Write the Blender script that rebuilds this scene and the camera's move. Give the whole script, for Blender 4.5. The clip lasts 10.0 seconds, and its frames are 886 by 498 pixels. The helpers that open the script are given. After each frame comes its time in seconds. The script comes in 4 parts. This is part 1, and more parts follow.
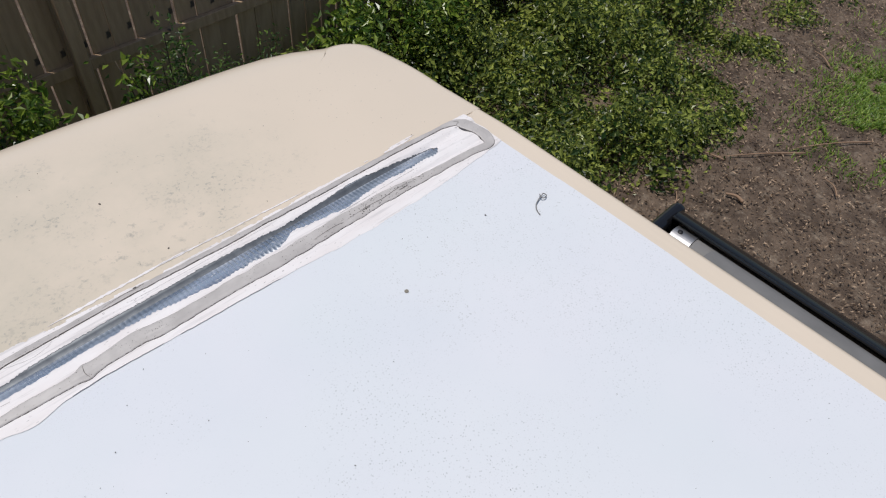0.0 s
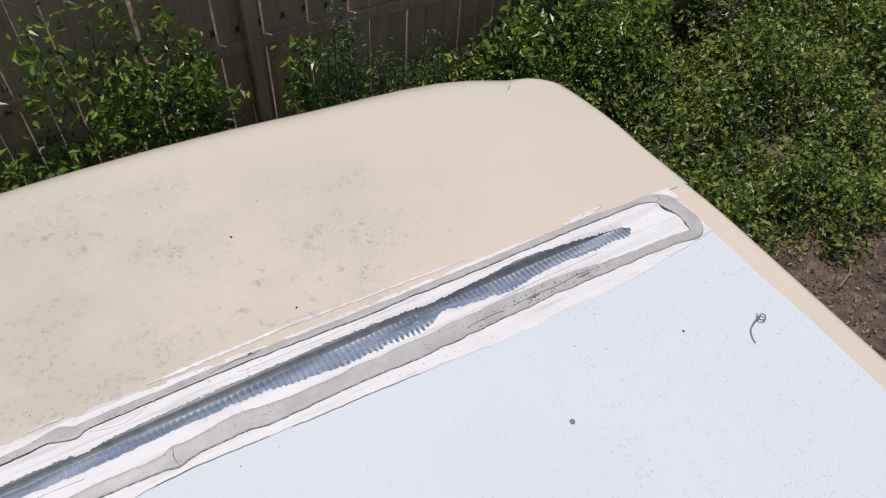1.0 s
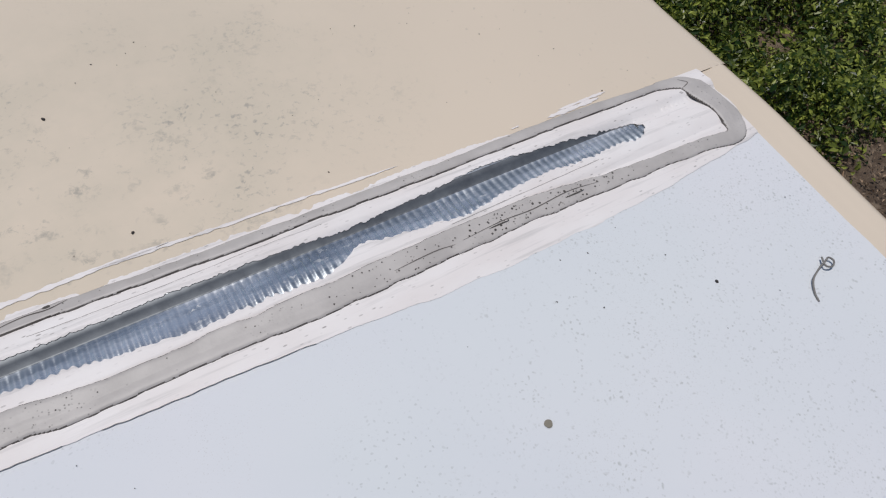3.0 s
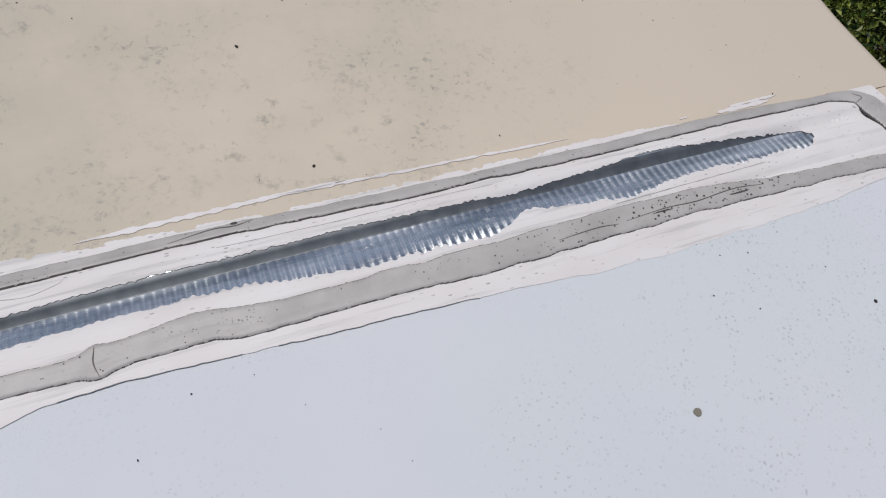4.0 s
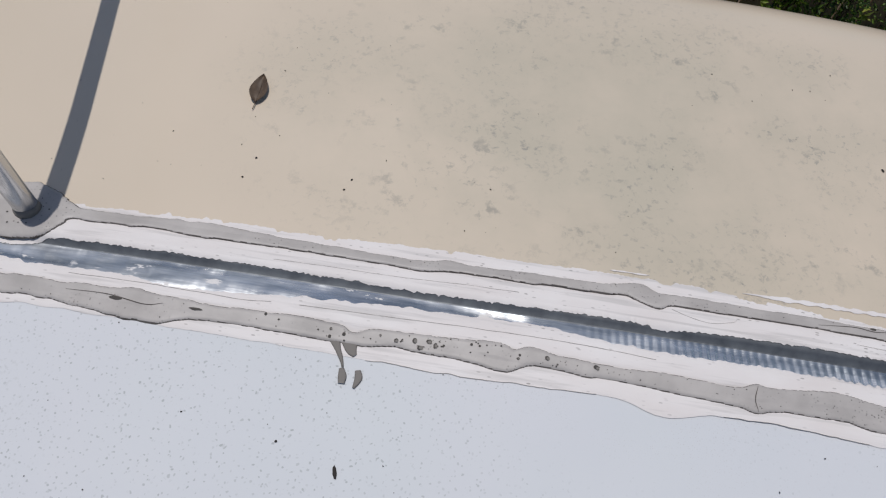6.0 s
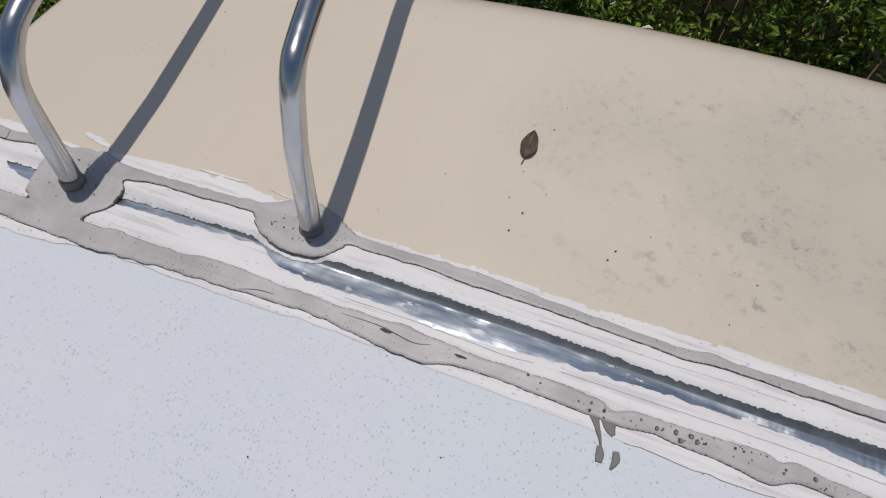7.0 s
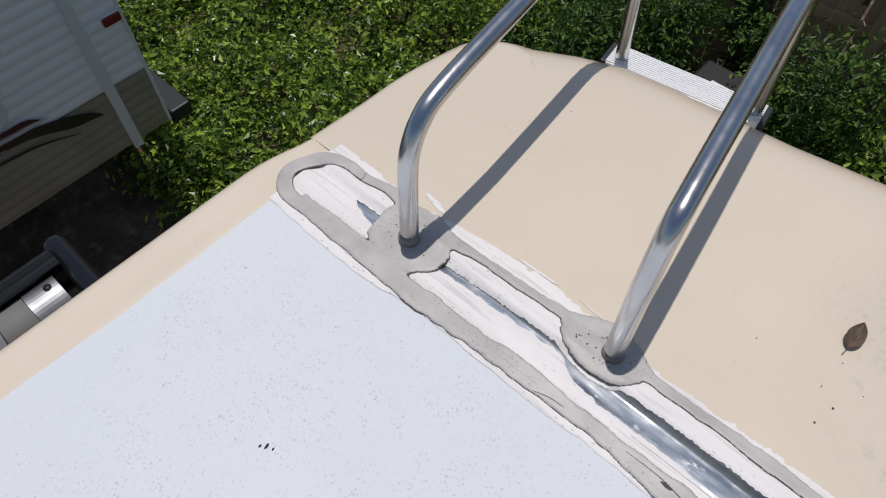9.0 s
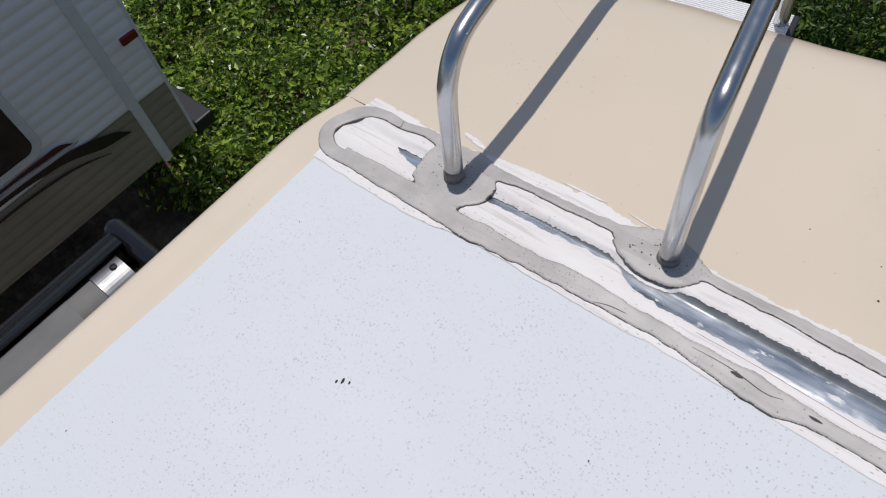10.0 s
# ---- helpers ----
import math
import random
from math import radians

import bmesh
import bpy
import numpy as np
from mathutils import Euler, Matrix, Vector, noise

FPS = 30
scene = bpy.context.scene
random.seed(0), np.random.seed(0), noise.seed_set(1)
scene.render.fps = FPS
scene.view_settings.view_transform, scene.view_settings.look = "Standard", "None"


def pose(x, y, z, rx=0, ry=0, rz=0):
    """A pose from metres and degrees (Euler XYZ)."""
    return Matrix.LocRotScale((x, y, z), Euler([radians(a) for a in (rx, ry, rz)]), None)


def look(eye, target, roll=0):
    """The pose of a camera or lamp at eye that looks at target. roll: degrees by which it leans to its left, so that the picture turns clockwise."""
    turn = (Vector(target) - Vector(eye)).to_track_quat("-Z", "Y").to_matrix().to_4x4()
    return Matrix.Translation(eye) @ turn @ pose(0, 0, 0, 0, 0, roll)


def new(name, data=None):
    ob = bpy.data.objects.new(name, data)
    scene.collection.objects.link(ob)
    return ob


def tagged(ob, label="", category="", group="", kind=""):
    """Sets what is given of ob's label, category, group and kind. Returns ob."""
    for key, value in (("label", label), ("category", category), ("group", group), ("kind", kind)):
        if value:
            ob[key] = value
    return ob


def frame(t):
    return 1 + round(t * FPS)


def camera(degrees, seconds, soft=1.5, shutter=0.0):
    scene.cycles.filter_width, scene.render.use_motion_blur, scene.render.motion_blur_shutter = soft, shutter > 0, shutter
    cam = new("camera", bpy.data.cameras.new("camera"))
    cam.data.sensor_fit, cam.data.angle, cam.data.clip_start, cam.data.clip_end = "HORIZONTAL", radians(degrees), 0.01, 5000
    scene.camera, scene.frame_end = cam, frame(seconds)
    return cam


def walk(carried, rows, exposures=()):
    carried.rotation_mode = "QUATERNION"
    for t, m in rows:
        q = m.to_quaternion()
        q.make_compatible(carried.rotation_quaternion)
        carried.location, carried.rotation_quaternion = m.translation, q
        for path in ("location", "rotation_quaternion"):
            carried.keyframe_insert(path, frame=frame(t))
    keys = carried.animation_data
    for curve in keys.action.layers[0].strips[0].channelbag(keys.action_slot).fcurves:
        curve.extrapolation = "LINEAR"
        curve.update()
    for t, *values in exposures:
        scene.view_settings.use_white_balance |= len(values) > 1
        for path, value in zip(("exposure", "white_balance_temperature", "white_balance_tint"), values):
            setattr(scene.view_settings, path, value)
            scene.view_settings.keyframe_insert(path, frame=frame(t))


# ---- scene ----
cam = camera(63.6, 10.0, soft=1.2)
PATH = [
    (0, (0.121, -0.741, 4.196), (1.118, 0.124, 2.694), 6.0),
    (0.5, (0.159, -0.586, 4.148), (0.99, 0.435, 2.642), 5.5),
    (1, (0.239, -0.469, 4.087), (0.971, 0.604, 2.566), 4.9),
    (1.5, (0.375, -0.346, 3.978), (1.067, 0.69, 2.414), 5.1),
    (2, (0.419, -0.305, 3.864), (1.108, 0.657, 2.252), 5.7),
    (2.2, (0.425, -0.313, 3.824), (1.119, 0.619, 2.197), 6.3),
    (3.3, (0.43, -0.276, 3.804), (1.092, 0.526, 2.095), 12.6),
    (3.5, (0.404, -0.271, 3.8), (1.041, 0.534, 2.084), 13.2),
    (4, (0.319, -0.26, 3.799), (0.853, 0.585, 2.067), 13.3),
    (4.5, (0.235, -0.248, 3.809), (0.614, 0.62, 2.048), 11.7),
    (5, (0.139, -0.239, 3.812), (0.372, 0.658, 2.039), 10.2),
    (5.5, (0.015, -0.23, 3.852), (0.11, 0.688, 2.077), 8.6),
    (6, (-0.147, -0.252, 3.903), (-0.178, 0.711, 2.15), 7.2),
    (6.2, (-0.194, -0.263, 3.921), (-0.287, 0.704, 2.173), 6.0),
    (7.3, (-0.394, -0.262, 3.911), (-0.776, 0.678, 2.188), 2.7),
    (7.5, (-0.426, -0.239, 3.905), (-0.86, 0.663, 2.174), 1.6),
    (8, (-0.476, -0.262, 3.926), (-1.033, 0.598, 2.208), 0.6),
    (8.5, (-0.505, -0.285, 3.961), (-1.17, 0.542, 2.265), 0.1),
    (9, (-0.517, -0.293, 3.98), (-1.28, 0.497, 2.309), -1.1),
    (9.5, (-0.509, -0.317, 3.998), (-1.343, 0.449, 2.35), -2.4),
    (10, (-0.488, -0.368, 3.958), (-1.302, 0.352, 2.279), -11.3),
]
EXPOSURES = [(0.0, -0.27), (1.0, -0.25), (2.0, -0.38), (3.4, -0.57), (5.0, -0.66), (7.5, -0.65), (8.5, -0.46), (9.0, -0.40), (10.0, -0.38)]
walk(cam, [(t, look(eye, target, roll)) for t, eye, target, roll in PATH], EXPOSURES)

# ---- light ----
SUN_TO = Vector((-0.105, 0.14, 1.0)).normalized()
world = bpy.data.worlds.new("sky")
scene.world = world
world.use_nodes = True
wn = world.node_tree.nodes
sky = wn.new("ShaderNodeTexSky")
sky.sky_type = "NISHITA"
sky.sun_disc = False
sky.sun_elevation = math.asin(SUN_TO.z)
sky.sun_rotation = math.atan2(SUN_TO.x, SUN_TO.y)
world.node_tree.links.new(sky.outputs[0], wn["Background"].inputs[0])
wn["Background"].inputs[1].default_value = 0.090
sun = new("sun", bpy.data.lights.new("sun", "SUN"))
sun.data.energy, sun.data.angle, sun.data.color = 3.5, radians(0.6), (1.0, 0.96, 0.92)
sun.matrix_world = look(SUN_TO * 20, (0, 0, 0))


# ---- materials ----
def material(name, colour, rough=0.6, metal=0.0, spec=0.5):
    m = bpy.data.materials.new(name)
    m.use_nodes = True
    b = m.node_tree.nodes["Principled BSDF"]
    b.inputs["Base Color"].default_value = (*colour, 1)
    b.inputs["Roughness"].default_value = rough
    b.inputs["Metallic"].default_value = metal
    b.inputs["Specular IOR Level"].default_value = spec
    return m, m.node_tree.nodes, m.node_tree.links, b


def coords(n, l, scale=(1, 1, 1)):
    c, mp = n.new("ShaderNodeTexCoord"), n.new("ShaderNodeMapping")
    mp.inputs["Scale"].default_value = scale
    l.new(c.outputs["Object"], mp.inputs["Vector"])
    return mp.outputs["Vector"]


def noise_tex(n, l, vec, scale, detail=4.0, rough=0.55):
    t = n.new("ShaderNodeTexNoise")
    t.inputs["Scale"].default_value, t.inputs["Detail"].default_value, t.inputs["Roughness"].default_value = scale, detail, rough
    l.new(vec, t.inputs["Vector"])
    return t.outputs["Fac"]


def ramp(n, l, fac, a, b, lo=0.0, hi=1.0):
    r = n.new("ShaderNodeMapRange")
    r.inputs["From Min"].default_value, r.inputs["From Max"].default_value = a, b
    r.inputs["To Min"].default_value, r.inputs["To Max"].default_value = lo, hi
    l.new(fac, r.inputs["Value"])
    return r.outputs["Result"]


def mix(n, l, fac, a, b, mode="MIX"):
    x = n.new("ShaderNodeMix")
    x.data_type, x.blend_type = "RGBA", mode
    for key, v in ((0, fac), (6, a), (7, b)):
        if isinstance(v, tuple):
            x.inputs[key].default_value = (*v, 1)
        elif isinstance(v, (int, float)):
            x.inputs[key].default_value = v
        else:
            l.new(v, x.inputs[key])
    return x.outputs[2]


def times(n, l, a, b):
    x = n.new("ShaderNodeMath")
    x.operation = "MULTIPLY"
    for key, v in ((0, a), (1, b)):
        if isinstance(v, (int, float)):
            x.inputs[key].default_value = v
        else:
            l.new(v, x.inputs[key])
    return x.outputs[0]


def bump(n, l, b, height, strength, distance):
    x = n.new("ShaderNodeBump")
    x.inputs["Strength"].default_value, x.inputs["Distance"].default_value = strength, distance
    l.new(height, x.inputs["Height"])
    l.new(x.outputs[0], b.inputs["Normal"])


def specks(n, l, vec, scale, size, patch_scale, patch_lo, patch_hi):
    """Small round spots, thick in some patches and absent in others."""
    v = n.new("ShaderNodeTexVoronoi")
    v.inputs["Scale"].default_value = scale
    l.new(vec, v.inputs["Vector"])
    spot = ramp(n, l, v.outputs["Distance"], size * 0.6, size, 1.0, 0.0)
    where = ramp(n, l, noise_tex(n, l, vec, patch_scale, 5.0, 0.6), patch_lo, patch_hi)
    sel = n.new("ShaderNodeSeparateColor")
    l.new(v.outputs["Color"], sel.inputs[0])
    return times(n, l, times(n, l, spot, where), sel.outputs[0])


def warped(n, l, vec, scale, amount):
    t = n.new("ShaderNodeTexNoise")
    t.inputs["Scale"].default_value = scale
    l.new(vec, t.inputs["Vector"])
    a = n.new("ShaderNodeVectorMath")
    a.operation = "MULTIPLY_ADD"
    l.new(t.outputs["Color"], a.inputs[0])
    a.inputs[1].default_value = (amount, amount, amount)
    l.new(vec, a.inputs[2])
    return a.outputs[0]


def area(n, l, centre, radius):
    """One in the middle of a round area on the roof, falling to zero at its rim."""
    c, mp, g = n.new("ShaderNodeTexCoord"), n.new("ShaderNodeMapping"), n.new("ShaderNodeTexGradient")
    mp.vector_type = "TEXTURE"
    mp.inputs["Location"].default_value = centre
    mp.inputs["Scale"].default_value = radius
    g.gradient_type = "SPHERICAL"
    l.new(c.outputs["Object"], mp.inputs["Vector"])
    l.new(mp.outputs["Vector"], g.inputs["Vector"])
    return g.outputs["Fac"]


def plus(n, l, a, b):
    x = n.new("ShaderNodeMath")
    x.operation, x.use_clamp = "ADD", True
    l.new(a, x.inputs[0])
    l.new(b, x.inputs[1])
    return x.outputs[0]


# white roof membrane: chalky, with faint mildew specks in patches
MEMBRANE, n, l, b = material("white_membrane", (0.70, 0.72, 0.74), 0.65, 0.0, 0.3)
vec = coords(n, l)
tone = mix(n, l, ramp(n, l, noise_tex(n, l, vec, 2.2, 6), 0.3, 0.7), (0.655, 0.68, 0.715), (0.71, 0.715, 0.745))
tone = mix(n, l, times(n, l, ramp(n, l, noise_tex(n, l, vec, 1.6, 3), 0.45, 0.62), 0.45), tone, (0.66, 0.705, 0.715))
mildew = plus(n, l, area(n, l, (-0.82, -0.22, 3.19), (0.38, 0.30, 0.3)), area(n, l, (0.92, -0.22, 3.19), (0.40, 0.30, 0.3)))
mildew = ramp(n, l, times(n, l, mildew, noise_tex(n, l, vec, 9.0, 5, 0.65)), 0.03, 0.20)
v1 = n.new("ShaderNodeTexVoronoi")
v1.inputs["Scale"].default_value = 190
l.new(warped(n, l, vec, 160, 0.007), v1.inputs["Vector"])
spots = times(n, l, ramp(n, l, v1.outputs["Distance"], 0.10, 0.34, 1.0, 0.0), times(n, l, mildew, ramp(n, l, noise_tex(n, l, vec, 38, 4, 0.6), 0.44, 0.62)))
tone = mix(n, l, times(n, l, spots, 0.85), tone, (0.45, 0.465, 0.465))
tone = mix(n, l, times(n, l, specks(n, l, warped(n, l, vec, 140, 0.006), 205, 0.29, 2.4, 0.43, 0.58), 0.8), tone, (0.40, 0.425, 0.43))
tone = mix(n, l, times(n, l, specks(n, l, vec, 420, 0.30, 7.0, 0.48, 0.62), 0.35), tone, (0.45, 0.43, 0.42))
l.new(tone, b.inputs["Base Color"])
l.new(ramp(n, l, noise_tex(n, l, vec, 9.0, 5), 0.3, 0.7, 0.62, 0.72), b.inputs["Roughness"])
bump(n, l, b, noise_tex(n, l, vec, 60, 3), 0.10, 0.002)

# cream gel coat: slightly glossy, with grey dirt flecks and smudges about the middle of the cap
CREAM, n, l, b = material("cream_gel_coat", (0.74, 0.62, 0.47), 0.30)
vec = coords(n, l)
warp = warped(n, l, vec, 90, 0.012)
tone = mix(n, l, ramp(n, l, noise_tex(n, l, vec, 1.7, 5), 0.3, 0.7), (0.685, 0.588, 0.468), (0.73, 0.622, 0.497))
middle = ramp(n, l, plus(n, l, area(n, l, (-0.02, 0.34, 3.19), (0.50, 0.32, 0.4)), area(n, l, (0.42, 0.30, 3.19), (0.40, 0.28, 0.4))), 0.0, 0.55)
tone = mix(n, l, times(n, l, times(n, l, middle, ramp(n, l, noise_tex(n, l, vec, 3.0, 6, 0.65), 0.30, 0.70)), 0.75), tone, (0.475, 0.445, 0.35))
smudge = times(n, l, ramp(n, l, noise_tex(n, l, warp, 42, 6, 0.72), 0.55, 0.66), ramp(n, l, noise_tex(n, l, vec, 9.0, 4), 0.44, 0.60))
tone = mix(n, l, times(n, l, times(n, l, smudge, middle), 0.62), tone, (0.27, 0.26, 0.23))
blotch = times(n, l, ramp(n, l, noise_tex(n, l, warp, 120, 5, 0.65), 0.56, 0.68), ramp(n, l, noise_tex(n, l, vec, 6.0, 4), 0.45, 0.60))
tone = mix(n, l, times(n, l, times(n, l, blotch, middle), 0.8), tone, (0.30, 0.285, 0.255))
tone = mix(n, l, times(n, l, specks(n, l, warp, 75, 0.17, 2.6, 0.55, 0.70), 0.40), tone, (0.34, 0.31, 0.27))
l.new(tone, b.inputs["Base Color"])
l.new(ramp(n, l, noise_tex(n, l, vec, 7.0, 5), 0.3, 0.7, 0.30, 0.42), b.inputs["Roughness"])
b.inputs["Coat Weight"].default_value, b.inputs["Coat Roughness"].default_value = 0.6, 0.18
bump(n, l, b, noise_tex(n, l, vec, 5.0, 2), 0.05, 0.01)

# grey self-levelling sealant with pores and grime
SEALANT, n, l, b = material("grey_sealant", (0.45, 0.43, 0.41), 0.5)
vec = coords(n, l)
tone = mix(n, l, ramp(n, l, noise_tex(n, l, vec, 22, 6), 0.3, 0.7), (0.40, 0.375, 0.36), (0.53, 0.50, 0.48))
tone = mix(n, l, times(n, l, specks(n, l, vec, 260, 0.26, 12, 0.50, 0.60), 0.9), tone, (0.10, 0.095, 0.09))
tone = mix(n, l, times(n, l, ramp(n, l, noise_tex(n, l, vec, 9, 5), 0.6, 0.75), 0.35), tone, (0.27, 0.26, 0.25))
l.new(tone, b.inputs["Base Color"])
bump(n, l, b, noise_tex(n, l, vec, 45, 4), 0.25, 0.003)

GRIME, n, l, b = material("sealant_edge_grime", (0.16, 0.14, 0.13), 0.8)
vec = coords(n, l)
l.new(mix(n, l, ramp(n, l, noise_tex(n, l, vec, 40, 4), 0.35, 0.65), (0.06, 0.05, 0.045), (0.15, 0.135, 0.125)), b.inputs["Base Color"])

# chalky remains of old white sealant
RESIDUE, n, l, b = material("old_white_sealant", (0.78, 0.74, 0.72), 0.6)
vec = coords(n, l, (0.35, 1, 1))
tone = mix(n, l, ramp(n, l, noise_tex(n, l, vec, 30, 6), 0.3, 0.7), (0.755, 0.708, 0.692), (0.82, 0.79, 0.78))
tone = mix(n, l, times(n, l, specks(n, l, vec, 230, 0.22, 14, 0.44, 0.58), 0.85), tone, (0.25, 0.23, 0.22))
streak = ramp(n, l, noise_tex(n, l, coords(n, l, (0.06, 1, 1)), 130, 3), 0.55, 0.68)
tone = mix(n, l, times(n, l, streak, 0.5), tone, (0.50, 0.48, 0.47))
l.new(tone, b.inputs["Base Color"])
bump(n, l, b, noise_tex(n, l, vec, 90, 4), 0.3, 0.0015)

# brushed aluminium trim, scraped
TRIM, n, l, b = material("scraped_aluminium", (0.50, 0.53, 0.56), 0.30, 0.85)
vec = coords(n, l)
# lengthwise streaks of tone paint in the metal's bright and dark reflections
tone = mix(n, l, ramp(n, l, noise_tex(n, l, coords(n, l, (0.12, 1, 1)), 70, 5, 0.6), 0.36, 0.64), (0.42, 0.46, 0.50), (0.90, 0.92, 0.94))
white = times(n, l, ramp(n, l, noise_tex(n, l, coords(n, l, (0.4, 1, 1)), 85, 6, 0.7), 0.60, 0.64), ramp(n, l, noise_tex(n, l, vec, 9, 3), 0.48, 0.60))
tone = mix(n, l, white, tone, (0.80, 0.78, 0.77))
l.new(tone, b.inputs["Base Color"])
l.new(ramp(n, l, white, 0, 1, 0.85, 0.0), b.inputs["Metallic"])
l.new(ramp(n, l, noise_tex(n, l, coords(n, l, (0.2, 1, 1)), 30, 4), 0.35, 0.65, 0.18, 0.40), b.inputs["Roughness"])
bump(n, l, b, noise_tex(n, l, coords(n, l, (0.1, 1, 1)), 220, 3), 0.25, 0.001)

DULL_METAL, n, l, b = material("dull_grey_metal", (0.36, 0.36, 0.37), 0.48, 0.9)
vec = coords(n, l)
l.new(mix(n, l, ramp(n, l, noise_tex(n, l, vec, 30, 5), 0.3, 0.7), (0.26, 0.26, 0.27), (0.42, 0.42, 0.43)), b.inputs["Base Color"])
CRACK = material("grey_crack", (0.34, 0.32, 0.31), 0.8)[0]
DIRTY_SEALANT = material("dirty_sealant", (0.20, 0.185, 0.17), 0.7)[0]
# groove and lip of the seam trim: shade and dark reflection put into the colour
DARK_LIP, n, l, b = material("shaded_groove_aluminium", (0.13, 0.145, 0.16), 0.5, 0.6)
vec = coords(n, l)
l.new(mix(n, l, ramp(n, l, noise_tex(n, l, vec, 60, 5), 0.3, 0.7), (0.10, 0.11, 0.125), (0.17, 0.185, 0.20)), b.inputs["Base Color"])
PORE = material("dark_pore", (0.075, 0.068, 0.062), 0.85)[0]

TUBE, n, l, b = material("polished_aluminium_tube", (0.70, 0.71, 0.72), 0.22, 1.0)
vec = coords(n, l)
l.new(mix(n, l, ramp(n, l, noise_tex(n, l, vec, 16, 5), 0.3, 0.7), (0.50, 0.505, 0.51), (0.64, 0.645, 0.65)), b.inputs["Base Color"])
l.new(ramp(n, l, noise_tex(n, l, vec, 55, 4), 0.35, 0.65, 0.20, 0.27), b.inputs["Roughness"])

TREAD, n, l, b = material("bright_aluminium_tread", (0.90, 0.90, 0.90), 0.5, 0.10)
vec = coords(n, l)
l.new(ramp(n, l, noise_tex(n, l, vec, 30, 4), 0.3, 0.7, 0.3, 0.5), b.inputs["Roughness"])

BLACK, n, l, b = material("black_enamel", (0.009, 0.009, 0.010), 0.15, 0.0, 0.6)
vec = coords(n, l)
l.new(ramp(n, l, noise_tex(n, l, vec, 25, 5), 0.3, 0.7, 0.08, 0.20), b.inputs["Roughness"])

FABRIC, n, l, b = material("grey_vinyl_fabric", (0.17, 0.165, 0.16), 0.7)
vec = coords(n, l)
l.new(mix(n, l, ramp(n, l, noise_tex(n, l, vec, 12, 5), 0.3, 0.7), (0.15, 0.146, 0.142), (0.20, 0.195, 0.19)), b.inputs["Base Color"])
bump(n, l, b, noise_tex(n, l, vec, 300, 2), 0.2, 0.001)

SIDING, n, l, b = material("white_siding", (0.66, 0.68, 0.70), 0.4)
vec = coords(n, l)
l.new(mix(n, l, ramp(n, l, noise_tex(n, l, vec, 4, 6), 0.3, 0.7), (0.86, 0.87, 0.87), (0.91, 0.92, 0.92)), b.inputs["Base Color"])
TAUPE, n, l, b = material("taupe_siding", (0.15, 0.13, 0.10), 0.35)
vec = coords(n, l)
l.new(mix(n, l, ramp(n, l, noise_tex(n, l, vec, 5, 6), 0.3, 0.7), (0.27, 0.24, 0.18), (0.33, 0.295, 0.23)), b.inputs["Base Color"])
MOULDING, n, l, b = material("grey_white_moulding", (0.55, 0.57, 0.58), 0.4)
vec = coords(n, l)
l.new(mix(n, l, ramp(n, l, noise_tex(n, l, vec, 9, 6), 0.3, 0.7), (0.66, 0.68, 0.68), (0.75, 0.77, 0.77)), b.inputs["Base Color"])
REDLENS = material("red_lens", (0.18, 0.008, 0.012), 0.2)[0]
DECAL = material("black_decal", (0.012, 0.012, 0.014), 0.25)[0]
MAROON = material("maroon_decal", (0.05, 0.008, 0.012), 0.25)[0]
DRY_STICK = material("dry_wood_stick", (0.30, 0.19, 0.12), 0.8)[0]
SILVER_DECAL = material("silver_decal", (0.5, 0.5, 0.51), 0.35)[0]
GLASS = material("dark_glass", (0.010, 0.014, 0.016), 0.06)[0]
RUBBER = material("black_plastic", (0.018, 0.018, 0.02), 0.5)[0]
WHITE_PLASTIC = material("white_plastic", (0.72, 0.72, 0.73), 0.4)[0]
RED_PLASTIC = material("dull_red_plastic", (0.22, 0.03, 0.03), 0.4)[0]

WOOD, n, l, b = material("weathered_pine", (0.22, 0.17, 0.12), 0.75)
vec = coords(n, l, (1, 1, 0.12))
info = n.new("ShaderNodeObjectInfo")
tone = mix(n, l, ramp(n, l, noise_tex(n, l, vec, 22, 6), 0.3, 0.7), (0.33, 0.215, 0.125), (0.50, 0.35, 0.215))
tone = mix(n, l, times(n, l, info.outputs["Random"], 0.45), tone, (0.28, 0.19, 0.115))
tone = mix(n, l, ramp(n, l, noise_tex(n, l, coords(n, l), 7, 3), 0.66, 0.72), tone, (0.06, 0.045, 0.035))
l.new(tone, b.inputs["Base Color"])
bump(n, l, b, noise_tex(n, l, vec, 60, 4), 0.4, 0.004)

SOIL, n, l, b = material("dry_soil", (0.10, 0.075, 0.055), 0.95)
vec = coords(n, l)
tone = mix(n, l, ramp(n, l, noise_tex(n, l, vec, 3.1, 9, 0.75), 0.36, 0.64), (0.06, 0.04, 0.028), (0.21, 0.15, 0.105))
tone = mix(n, l, ramp(n, l, noise_tex(n, l, vec, 9.0, 8, 0.7), 0.52, 0.75), tone, (0.36, 0.285, 0.21))
tone = mix(n, l, times(n, l, ramp(n, l, noise_tex(n, l, vec, 45, 4, 0.7), 0.58, 0.70), 0.7), tone, (0.055, 0.038, 0.027))
l.new(tone, b.inputs["Base Color"])
bump(n, l, b, noise_tex(n, l, vec, 24, 8, 0.7), 0.9, 0.05)


